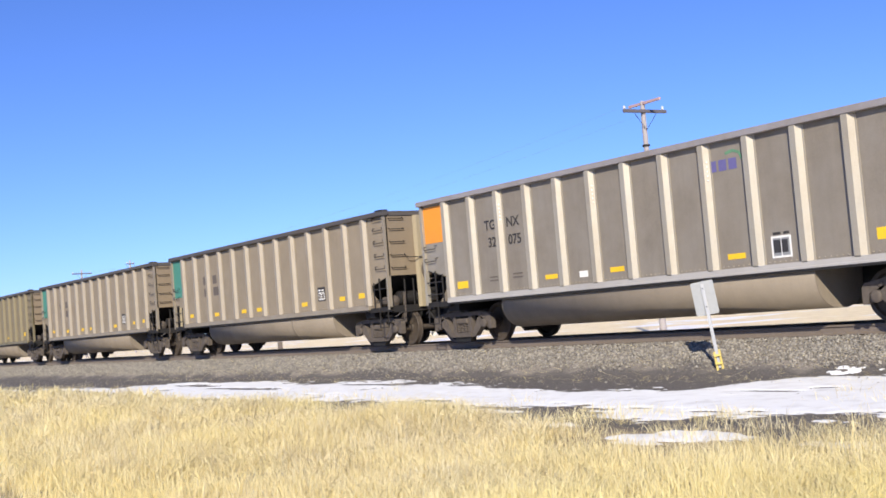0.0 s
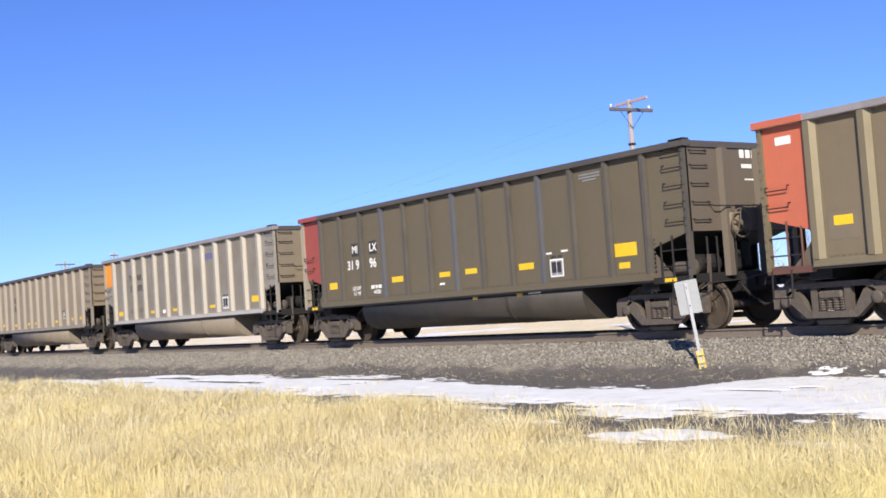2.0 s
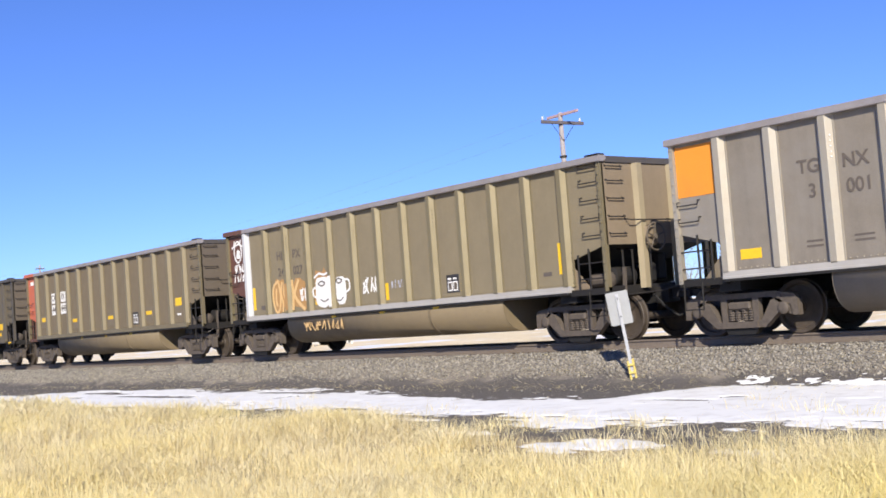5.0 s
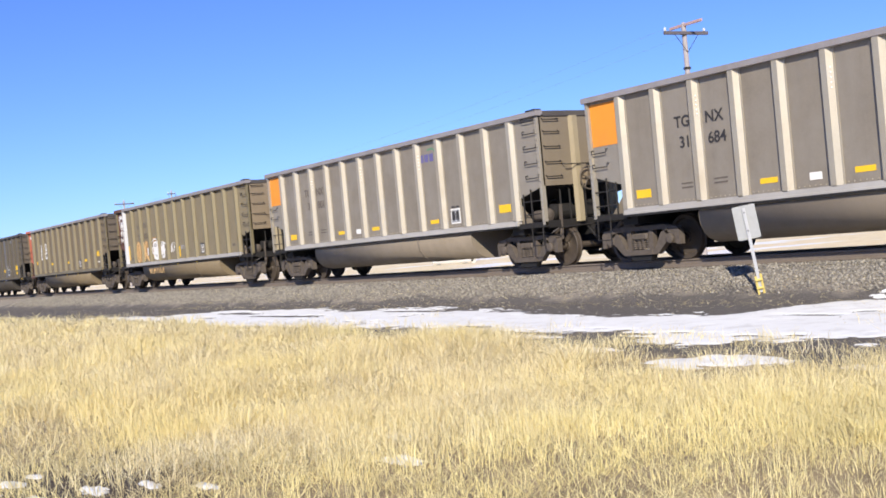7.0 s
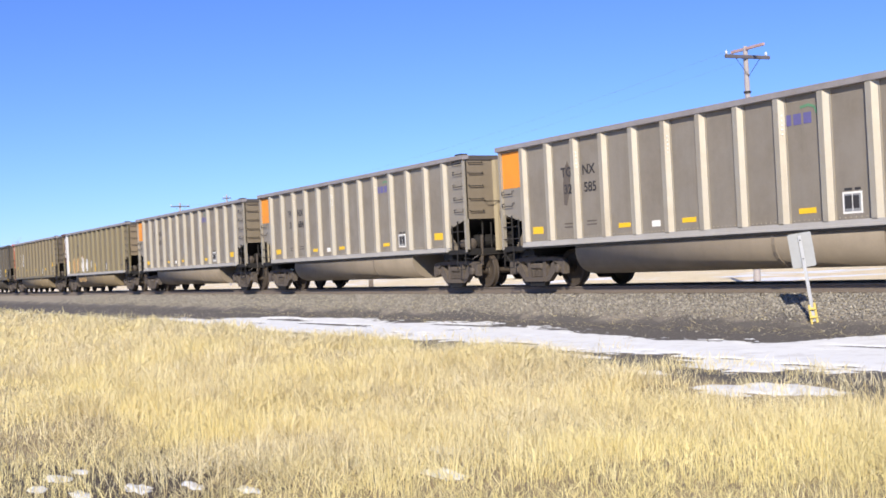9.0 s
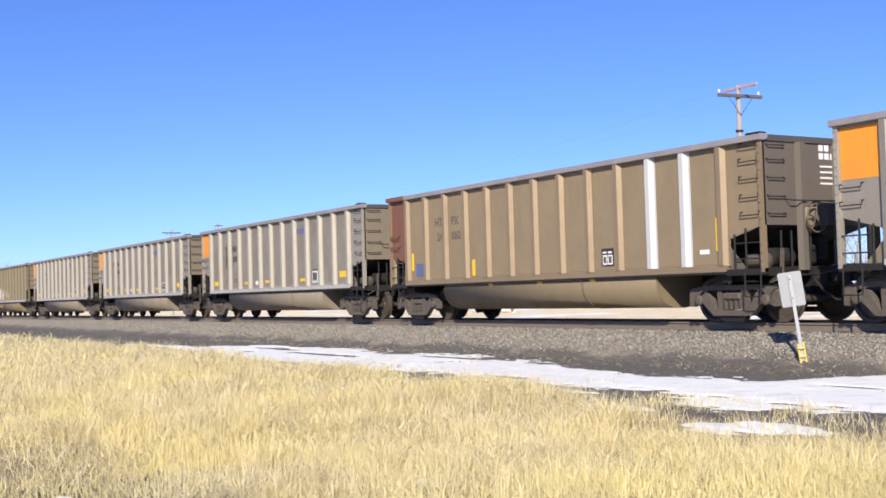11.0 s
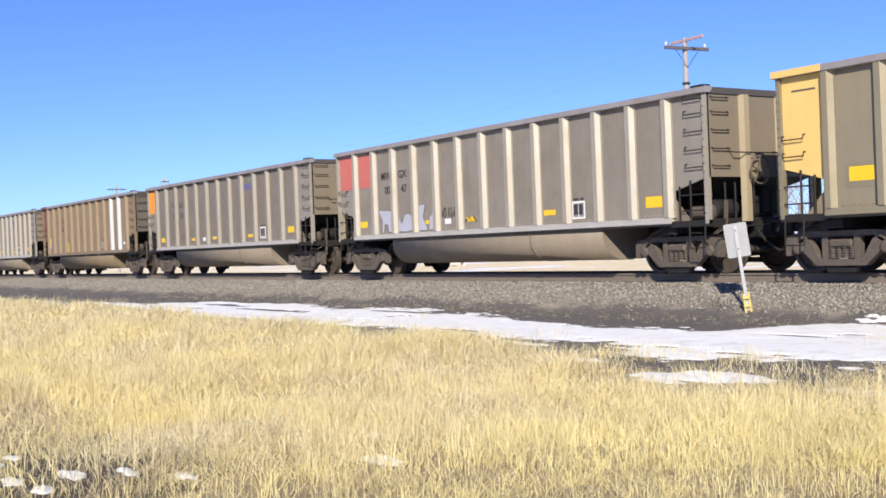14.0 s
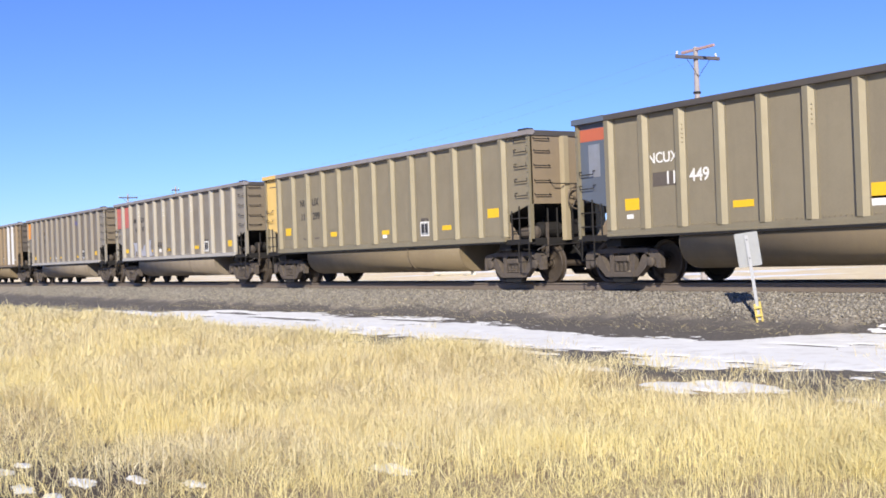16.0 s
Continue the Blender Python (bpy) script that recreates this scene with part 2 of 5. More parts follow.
def ground_material():
    """Straw-littered soil, a dark cinder strip beside the track, grey ballast, and pale stubble with snow beyond."""
    m, n, l, b = nodes_of("ground", 0.95)
    tc = n.new("ShaderNodeTexCoord")
    o = tc.outputs["Object"]
    sep = n.new("ShaderNodeSeparateXYZ")
    l.new(o, sep.inputs[0])
    wob = n.new("ShaderNodeMath")
    wob.operation = "ADD"
    l.new(sep.outputs["Y"], wob.inputs[0])
    l.new(ramp(n, l, noise_node(n, l, o, 0.9, 5), 0.2, 0.8, -0.6, 0.6), wob.inputs[1])
    y = wob.outputs[0]
    fine, mid = noise_node(n, l, o, 30, 5), noise_node(n, l, o, 2.2, 5)
    soil = blend(n, l, ramp(n, l, mid, 0.35, 0.7), (0.30, 0.23, 0.13), (0.52, 0.41, 0.24))
    soil = blend(n, l, ramp(n, l, fine, 0.4, 0.7, 0, 0.6), soil, (0.12, 0.09, 0.055))
    off = n.new("ShaderNodeVectorMath")
    off.operation = "DISTANCE"
    off.inputs[1].default_value = (-9.0, 1.9, -0.8)
    l.new(o, off.inputs[0])
    wet = n.new("ShaderNodeMath")
    wet.operation = "ADD"
    l.new(off.outputs["Value"], wet.inputs[0])
    l.new(ramp(n, l, noise_node(n, l, o, 2.5, 4), 0.3, 0.7, -0.8, 0.8), wet.inputs[1])
    soil = blend(n, l, ramp(n, l, wet.outputs[0], 1.9, 1.2), soil, (0.085, 0.065, 0.048))
    road = blend(n, l, ramp(n, l, fine, 0.35, 0.7), (0.075, 0.066, 0.06), (0.17, 0.155, 0.14))
    ball = blend(n, l, ramp(n, l, noise_node(n, l, o, 22, 6, 0.8), 0.35, 0.65), (0.14, 0.125, 0.105), (0.36, 0.315, 0.255))
    stub = blend(n, l, ramp(n, l, mid, 0.35, 0.65), (0.74, 0.60, 0.36), (0.88, 0.75, 0.50))
    stub = blend(n, l, ramp(n, l, noise_node(n, l, o, 0.16, 5), 0.54, 0.62), stub, (0.86, 0.86, 0.88))
    c = blend(n, l, ramp(n, l, y, 9.0, 9.8), soil, road)
    c = blend(n, l, ramp(n, l, y, 15.3, 15.6), c, ball)
    c = blend(n, l, ramp(n, l, y, 20.8, 21.6), c, stub)
    l.new(c, b.inputs["Base Color"])
    bump(n, l, b, noise_node(n, l, o, 25, 5, 0.75), 0.7, 0.05)
    return m


M["stone"], M["grass"], M["snow"], M["ground"] = stone_material(), grass_material(), snow_material(), ground_material()


# ---- mesh helpers ----
def box(bm, x0, x1, y0, y1, z0, z1, bevel=0.0):
    vs = [bm.verts.new(v) for v in ((x0, y0, z0), (x1, y0, z0), (x1, y1, z0), (x0, y1, z0), (x0, y0, z1), (x1, y0, z1), (x1, y1, z1), (x0, y1, z1))]
    fs = [bm.faces.new([vs[i] for i in f]) for f in ((3, 2, 1, 0), (4, 5, 6, 7), (0, 1, 5, 4), (1, 2, 6, 5), (2, 3, 7, 6), (3, 0, 4, 7))]
    if bevel:
        bmesh.ops.bevel(bm, geom=list({e for f in fs for e in f.edges}), offset=bevel, segments=1, affect="EDGES")
    return bm


def prism(bm, pts, axis, a, b):
    """A polygon drawn out along an axis from a to b. pts: (x, z) for axis y, (y, z) for axis x, (x, y) for axis z."""
    def at(p, k):
        return {"y": (p[0], k, p[1]), "x": (k, p[0], p[1]), "z": (p[0], p[1], k)}[axis]
    lo, hi = [bm.verts.new(at(p, a)) for p in pts], [bm.verts.new(at(p, b)) for p in pts]
    n = len(pts)
    fs = [bm.faces.new(lo), bm.faces.new(hi[::-1])] + [bm.faces.new((lo[i], hi[i], hi[(i + 1) % n], lo[(i + 1) % n])) for i in range(n)]
    bmesh.ops.recalc_face_normals(bm, faces=fs)
    return bm


def rod(bm, path, r=0.012, n=6):
    """A round bar along a path of points."""
    path = [Vector(p) for p in path]
    rings = []
    for i, p in enumerate(path):
        d = (path[min(i + 1, len(path) - 1)] - path[max(i - 1, 0)]).normalized()
        u = d.cross(Vector((0.31, 0.53, 0.79))).normalized()
        w = d.cross(u)
        rings.append([bm.verts.new(p + r * (math.cos(k * math.tau / n) * u + math.sin(k * math.tau / n) * w)) for k in range(n)])
    for a, b in zip(rings, rings[1:]):
        for k in range(n):
            bm.faces.new((a[k], a[(k + 1) % n], b[(k + 1) % n], b[k]))
    bm.faces.new(rings[0][::-1])
    bm.faces.new(rings[-1])
    return bm


def lathe(bm, profile, centre, axis="y", n=28):
    """Turns (radius, along) pairs about an axis through centre."""
    rings = []
    for r, k in profile:
        ring = []
        for i in range(n):
            c, s = r * math.cos(i * math.tau / n), r * math.sin(i * math.tau / n)
            v = {"y": (c, k, s), "x": (k, c, s), "z": (c, s, k)}[axis]
            ring.append(bm.verts.new(Vector(v) + Vector(centre)))
        rings.append(ring)
    fs = []
    for a, b in zip(rings, rings[1:]):
        for i in range(n):
            fs.append(bm.faces.new((a[i], a[(i + 1) % n], b[(i + 1) % n], b[i])))
    fs += [bm.faces.new(rings[0]), bm.faces.new(rings[-1])]
    bmesh.ops.recalc_face_normals(bm, faces=fs)
    return bm


def mesh_of(name, bm):
    me = bpy.data.meshes.new(name)
    bm.to_mesh(me)
    bm.free()
    return me


def part(name, bm, material, parent=None, label=""):
    me = mesh_of(name, bm)
    me.materials.append(material)
    ob = new(name, me)
    ob.parent = parent
    return tagged(ob, label)


STORE = {}


def shared(key, make, material, parent, label="", name=""):
    """A part on a mesh that all alike parts share; the material sits on the object."""
    if key not in STORE:
        STORE[key] = mesh_of(name or key, make(bmesh.new()))
        STORE[key].materials.append(material)
    ob = new(name or key, STORE[key])
    ob.parent = parent
    ob.material_slots[0].link = "OBJECT"
    ob.material_slots[0].material = material
    return tagged(ob, label)


# ---- ground ----
def ground_z(x, y):
    """Height of the bare ground: field, cinder strip, ballast bed, field beyond."""
    return np.interp(y, (-2000, 6, 11, 13, 15.1, 16.4, 19.2, 21.0, 30, 4000), (-0.82, -0.82, -0.76, -0.71, -0.70, -0.19, -0.19, -0.72, -0.70, -0.70))


def lumps(x, y):
    """Smooth unevenness between about -1 and 1."""
    return (np.sin(1.3 * x + 0.7 * np.sin(0.9 * y)) + np.sin(1.1 * y + 1.9 * np.sin(0.37 * x) + 1.0) + 0.6 * np.sin(2.9 * x - 1.7 * y) + 0.5 * np.sin(3.7 * y + 2.3 * x + 0.5)) / 3.1


def grid_mesh(name, xs, ys, z, material, keep=None):
    X, Y = np.meshgrid(xs, ys)
    Z = z(X, Y)
    nx, ny = len(xs), len(ys)
    idx = np.arange(nx * ny).reshape(ny, nx)
    q = np.stack((idx[:-1, :-1], idx[:-1, 1:], idx[1:, 1:], idx[1:, :-1]), -1).reshape(-1, 4)
    if keep is not None:
        k = keep(X, Y).reshape(-1)
        q = q[k[q].any(1)]
    me = bpy.data.meshes.new(name)
    me.from_pydata(np.stack((X, Y, Z), -1).reshape(-1, 3).tolist(), [], q.tolist())
    me.shade_smooth()
    me.materials.append(material)
    return new(name, me)


def ground_full(x, y):
    near = np.clip(1 - np.abs(y - 4) / 12, 0, 1)
    return ground_z(x, y) + 0.035 * lumps(x, y) * near


xs = np.concatenate(([-3000, -1200, -600, -300, -180], np.arange(-120, 14, 0.5), [20, 40, 100, 300, 900, 3000]))
ys = np.concatenate(([-2000, -500, -100, -30, -12, -6], np.arange(-3, 12, 0.5), np.arange(12, 22, 0.15), [24, 30, 40, 60, 100, 200, 500, 1200, 3500]))
tagged(grid_mesh("ground", xs, ys, ground_full, M["ground"]), "winter prairie with cinder strip and grey ballast bed", "ground", kind="structure")


def snow_depth(x, y):
    """Positive where snow still lies."""
    lo = np.interp(x, (-64, -38, -29, -25, -20, -17.5, -15.6, -14.8, -12.8, -11.6, -10.9, -10.1, -9.7, -8.2, -4), (11.2, 11.5, 10.9, 10.5, 11.0, 11.1, 10.9, 10.9, 11.4, 10.8, 10.1, 10.15, 10.8, 11.15, 11.2))
    hi = np.interp(x, (-64, -50, -38.8, -35, -33.5, -28.9, -24.8, -22.5, -19.3, -15.9, -14.3, -13, -12.2, -11.9, -11.6, -11, -4), (10.9, 11.1, 12.1, 12.8, 13.8, 14.3, 13.9, 14.4, 13.9, 13.0, 12.95, 13.0, 13.1, 14.2, 14.9, 15.15, 15.2))
    mid, half = (lo + hi) / 2, np.maximum((hi - lo) / 2, 0.05)
    rough = 0.5 * lumps(2.3 * x + 3, 5 * y) + 0.45 * lumps(5.1 * x, 13 * y + 2) + 0.4 * lumps(12 * x, 27 * y) + 0.35 * lumps(27 * x + 2, 51 * y)
    s = np.clip((half - np.abs(y - mid)) / 0.45, -2, 1.5) + 1.3 * rough - 0.1 - 1.6 * np.clip(lumps(1.4 * x + 2, 9 * y) - 0.2, 0, 1)
    s -= 1.9 * np.clip((-15 - x) / 10, 0, 0.7) * (0.3 + lumps(0.9 * x, 5.5 * y))
    # bare cinder gaps inside the sheet, and outlying patches
    for cx, cy, rx, ry in ((-10.66, 13.1, 0.75, 0.12), (-10.1, 13.55, 0.25, 0.13), (-11.4, 11.24, 0.3, 0.09), (-10.1, 11.07, 0.3, 0.1), (-9.4, 11.2, 0.25, 0.09), (-22.1, 13.6, 1.8, 0.22), (-17.0, 13.3, 0.8, 0.2), (-16.6, 11.4, 0.6, 0.16), (-27, 12.6, 2.2, 0.2), (-31, 13.1, 1.8, 0.2)):
        s = np.minimum(s, ((x - cx) ** 2 / rx ** 2 + (y - cy) ** 2 / ry ** 2) - 1 + 0.6 * rough)
    s = np.where(y > 8.2, s, -1)
    for cx, cy, rx, ry in ((-9.1, 9.0, 0.7, 0.2), (-8.5, 9.4, 0.65, 0.26), (-8.95, 8.75, 0.4, 0.14), (-6.7, 9.3, 0.5, 0.16), (-11.7, 9.62, 0.8, 0.13), (-7.9, 10.65, 0.3, 0.12), (-13.9, 10.5, 0.8, 0.12)):
        s = np.maximum(s, 0.8 - ((x - cx) ** 2 / rx ** 2 + (y - cy) ** 2 / ry ** 2) + 1.3 * rough)
    ragged = 0.5 * lumps(7 * x, 9 * y) + 0.5 * lumps(16 * x + 1, 21 * y) + 0.3 * lumps(41 * x, 47 * y)
    for cx, cy, rx, ry in ((-9.7, 2.22, 0.14, 0.05), (-9.43, 1.99, 0.16, 0.06), (-8.48, 2.35, 0.15, 0.06), (-8.54, 1.95, 0.12, 0.05), (-8.34, 2.72, 0.12, 0.045), (-7.88, 2.98, 0.13, 0.045), (-8.1, 2.05, 0.1, 0.05), (-9.05, 1.75, 0.1, 0.05), (-10.4, 4.88, 0.2, 0.1), (-10.2, 5.0, 0.2, 0.1), (-9.29, 4.9, 0.22, 0.08), (-8.24, 4.87, 0.25, 0.08), (-7.39, 4.31, 0.2, 0.08)):
        s = np.maximum(s, np.where(y < 6, 0.85 - ((x - cx) ** 2 / rx ** 2 + (y - cy) ** 2 / ry ** 2) * 0.6 + 1.0 * ragged + 0.8 * lumps(53 * x, 61 * y + 1), -1))
    return s


def snow_sheet(name, xs, ys, thick, label):
    ob = grid_mesh(name, xs, ys, lambda x, y: ground_full(x, y) + 0.004 + thick * np.clip(snow_depth(x, y), -0.6, 0.5), M["snow"], keep=lambda x, y: snow_depth(x, y) > -0.15)
    return tagged(ob, label, "snow", kind="stuff")


snow_sheet("snow", np.arange(-64, -3, 0.07), np.arange(8.3, 15.6, 0.045), 0.03, "patches of thin old snow beside the track")
snow_sheet("snow_remnant", np.arange(-11.0, -6.8, 0.016), np.arange(1.6, 5.3, 0.016), 0.022, "crumbs of old snow left in the grass")


def soup(name, verts, loops, sizes, material):
    """A large mesh from arrays: corner indices face by face, and the number of corners of each face."""
    me = bpy.data.meshes.new(name)
    me.vertices.add(len(verts))
    me.vertices.foreach_set("co", verts.astype(np.float32).ravel())
    me.loops.add(len(loops))
    me.loops.foreach_set("vertex_index", loops.astype(np.int32))
    me.polygons.add(len(sizes))
    me.polygons.foreach_set("loop_start", np.concatenate(([0], np.cumsum(sizes)[:-1])).astype(np.int32))
    me.update(calc_edges=True)
    me.materials.append(material)
    return new(name, me)


rng = np.random.default_rng(5)


def blades(name, x, y, h, w, lean, material, way=None):
    """Grass blades of two faces each at the places x, y; way: the direction each one leans in."""
    n = len(x)
    z = ground_full(x, y) - 0.02
    a, t = rng.uniform(0, math.tau, n), rng.uniform(0, math.tau, n)
    if way is not None:
        t = way + rng.normal(0, 0.6, n)
    px, py = np.cos(a) * w / 2, np.sin(a) * w / 2
    bx, by = np.cos(t) * lean * h, np.sin(t) * lean * h
    drop = np.sqrt(np.clip(1 - 0.55 * lean ** 2, 0.12, 1))
    v = np.zeros((n, 5, 3))
    v[:, 0] = np.stack((x - px, y - py, z), -1)
    v[:, 1] = np.stack((x + px, y + py, z), -1)
    v[:, 2] = np.stack((x + px * 0.8 + bx * 0.35, y + py * 0.8 + by * 0.35, z + h * drop * 0.6), -1)
    v[:, 3] = np.stack((x - px * 0.8 + bx * 0.35, y - py * 0.8 + by * 0.35, z + h * drop * 0.6), -1)
    v[:, 4] = np.stack((x + bx, y + by, z + h * drop), -1)
    base = np.arange(n)[:, None] * 5
    loops = np.concatenate((base + [0, 1, 2, 3], base + [3, 2, 4]), 1)
    return soup(name, v.reshape(-1, 3), loops.reshape(-1), np.tile([4, 3], n), material)


def meadow():
    X, Y, W, T, S = [], [], [], [], []
    for r0, r1, per, wide in ((4.5, 8, 1700, 0.0045), (8, 12, 2900, 0.006), (12, 18, 2000, 0.008), (18, 28, 1050, 0.011), (28, 45, 320, 0.02), (45, 95, 60, 0.04)):
        a0, a1 = radians(92), radians(176)
        n = int(0.5 * (r1 ** 2 - r0 ** 2) * (a1 - a0) * per)
        r, a = np.sqrt(rng.uniform(r0 ** 2, r1 ** 2, n)), rng.uniform(a0, a1, n)
        x, y = r * np.cos(a), r * np.sin(a)
        # most blades stand in tufts and lean outwards from the tuft's middle
        m = n // 22
        pick = rng.integers(0, m, n)
        tuft = rng.random(n) < 0.72
        ox, oy = rng.normal(0, 0.055, n) * wide / 0.006, rng.normal(0, 0.055, n) * wide / 0.006
        x, y = np.where(tuft, x[pick] + ox, x), np.where(tuft, y[pick] + oy, y)
        way, size = np.where(tuft, np.arctan2(oy, ox), rng.uniform(0, math.tau, n)), np.where(tuft, rng.uniform(0.65, 1.35, m)[pick], 0.85)
        edge = np.interp(x, (-95, -60, -44, -30, -21, -14, -12, -10.5, -9.3, -8, -7, -5, 0), (11.4, 11.3, 11.1, 10.9, 10.6, 10.1, 9.5, 8.7, 7.9, 8.2, 9.4, 9.8, 9.9)) + 0.35 * lumps(2.2 * x, y) + 0.35 * lumps(0.9 * x + 1, 2 * y) + 0.2 * lumps(6 * x, 3 * y) + 0.3 * rng.normal(size=n)
        thick = 0.62 + 0.45 * lumps(0.9 * x, 1.1 * y) + 0.3 * lumps(3.1 * x, 3.3 * y)
        bare = np.clip((3.7 - y) / 1.3, 0, 1) * np.clip((-5.4 - x) / 1.6, 0, 1)
        k = (y < edge) & (rng.random(n) < np.clip(thick, 0.25, 1) * (1 - 0.68 * bare)) & ((snow_depth(x, y) < 0.15) | (rng.random(n) < np.where(y > 9.3, 0.06, 0.75)))
        near = np.max([snow_depth(x * q, y * q) for q in (1.05, 1.1, 1.16)], axis=0)
        k &= (y > 6.5) | (near < 0) | (rng.random(n) < 0.75)
        X.append(x[k]), Y.append(y[k]), W.append(np.full(k.sum(), wide)), T.append(way[k]), S.append(size[k])
    x, y, w, way, size = (np.concatenate(v) for v in (X, Y, W, T, S))
    n = len(x)
    tall = 0.225 + 0.075 * lumps(0.7 * x + 1, 0.8 * y) + 0.055 * lumps(2.7 * x, 2.5 * y)
    tall *= (1 - 0.3 * np.clip((3.4 - y) / 2, 0, 1)) * np.interp(np.hypot(x, y), (6, 9, 14), (0.62, 0.85, 1.0))
    h = tall * size * rng.uniform(0.45, 1.3, n)
    lean = np.abs(rng.normal(0.0, 0.42, n))
    flat = rng.random(n) < np.where(lumps(1.5 * x + 4, 1.9 * y) > 0.1, 0.72, 0.3) + 0.2 * np.clip((y - 7) / 2, 0, 1)
    lean[flat] = rng.uniform(0.8, 1.25, flat.sum())
    h[flat] *= 1.4
    tagged(blades("grass", x, y, h, w * rng.uniform(0.55, 1.2, n), lean, M["grass"], way), "dry straw-coloured prairie grass, low and partly lying", "grass", kind="stuff")
    # the same field round and behind the camera's spot
    n = 60000
    x, y = rng.uniform(-14, 26, n), rng.uniform(-24, 9.3, n)
    a = np.degrees(np.arctan2(y, x))
    k = (np.hypot(x, y) > 0.8) & ~((a > 92) & (a < 176) & (np.hypot(x, y) > 4.5))
    x, y = x[k], y[k]
    tagged(blades("grass_around", x, y, rng.uniform(0.1, 0.3, len(x)), rng.uniform(0.008, 0.018, len(x)), np.abs(rng.normal(0, 0.5, len(x))), M["grass"]), "short dry prairie grass, thinly standing", "grass", kind="stuff")
    # loose straw blown over the cinders and stones
    n = 4200
    x, y = -5 - 36 * rng.random(n) ** 1.3, 14.0 + 2.4 * rng.random(n) ** 0.7
    tagged(blades("straw", x, y, rng.uniform(0.08, 0.26, n), rng.uniform(0.006, 0.014, n), np.full(n, 1.32), M["grass"]), "loose straw blown over cinders and ballast", "straw", kind="stuff")
    # thin tufts in the snow and along the cinder strip
    k = 110
    cx = -4 - 42 * rng.random(k) ** 1.4
    cy = 9.2 + 4.0 * rng.random(k) ** 1.8
    cx[:45], cy[:45] = rng.uniform(-12.5, -5.5, 45), rng.uniform(8.6, 10.9, 45)
    ox, oy = rng.normal(0, 0.24, k * 45), rng.normal(0, 0.12, k * 45)
    x, y = np.repeat(cx, 45) + ox, np.repeat(cy, 45) + oy
    tagged(blades("grass_tuft", x, y, rng.uniform(0.05, 0.24, len(x)), np.full(len(x), 0.007), np.abs(rng.normal(0.8, 0.4, len(x))).clip(0, 1.35), M["grass"], np.arctan2(oy, ox)), "sparse dry tufts standing in snow and cinders", "grass", kind="stuff")


meadow()


def ballast():
    n = 60000
    x = -70 + 76 * rng.random(n) ** 0.8
    y = rng.triangular(15.3, 16.0, 17.0, n)
    far = rng.random(n) < 0.018
    y[far] = rng.uniform(12.6, 15.1, far.sum())
    s = 0.014 + 0.03 * rng.random(n) ** 1.8 * np.where(far, 0.6, 1)
    o = np.array(((1, 0, 0), (-0.3, 0.95, 0), (-0.8, -0.5, 0.1), (0.2, -0.9, -0.1), (0.1, 0.1, 0.75), (0, 0, -0.7)))
    v = o[None] * s[:, None, None] * rng.uniform(0.6, 1.35, (n, 6, 3))
    a = rng.uniform(0, math.tau, n)
    c, d = np.cos(a)[:, None], np.sin(a)[:, None]
    v = np.stack((v[..., 0] * c - v[..., 1] * d, v[..., 0] * d + v[..., 1] * c, v[..., 2]), -1)
    v += np.stack((x, y, ground_z(x, y) + s * 0.25), -1)[:, None]
    f = np.array(((0, 1, 4), (1, 2, 4), (2, 3, 4), (3, 0, 4), (1, 0, 5), (2, 1, 5), (3, 2, 5), (0, 3, 5)))
    loops = (np.arange(n)[:, None, None] * 6 + f[None]).reshape(-1)
    tagged(soup("ballast_stone", v.reshape(-1, 3), loops, np.full(n * 8, 3), M["stone"]), "loose grey crushed ballast stones on the bed", "gravel", kind="stuff")


ballast()

# ---- track ----
TRACK_Y = SIDE_Y + 1.6
track = tagged(new("track"), "railway track with dark rails on wooden ties", "track", kind="structure")
track.location = (0, TRACK_Y, 0)


def rail_profile(bm, y):
    pts = [(y - 0.07, -0.17), (y - 0.07, -0.155), (y - 0.012, -0.135), (y - 0.01, -0.04), (y - 0.036, -0.03), (y - 0.036, -0.005), (y - 0.03, 0.0)]
    pts += [(2 * y - a, b) for a, b in reversed(pts)]
    return prism(bm, pts, "x", -600, 300)


for y in (-0.752, 0.752):
    part("rail", rail_profile(bmesh.new(), y), M["rail"], track)
tie_mesh = mesh_of("tie", box(bmesh.new(), -0.115, 0.115, -1.3, 1.3, -0.36, -0.172, 0.012))
tie_mesh.materials.append(M["tie"])
for i in range(220):
    ob = new("tie", tie_mesh)
    ob.parent = track
    ob.location = (8 - i * 0.5 + random.uniform(-0.02, 0.02), random.uniform(-0.03, 0.03), random.uniform(-0.006, 0.004))


# ---- railcar ----
WHEEL_R = 0.457
END = 14.50          # outer face of the trailing end
POSTS = [1.06 + k * (END - 2.12) / 12 for k in range(13)]
TRUCKS = (0.99, 13.31)
SHEET = 0.10          # outer face of the side sheets, measured in from the posts' outer faces
WIDE = 3.2


def slim_post(bm):
    """A narrow pressed side post."""
    return prism(bm, [(-0.075, SHEET + 0.02), (-0.075, SHEET - 0.012), (-0.06, SHEET - 0.012), (-0.045, 0.004), (0.045, 0.004), (0.06, SHEET - 0.012), (0.075, SHEET - 0.012), (0.075, SHEET + 0.02)], "z", 1.12, 3.462)


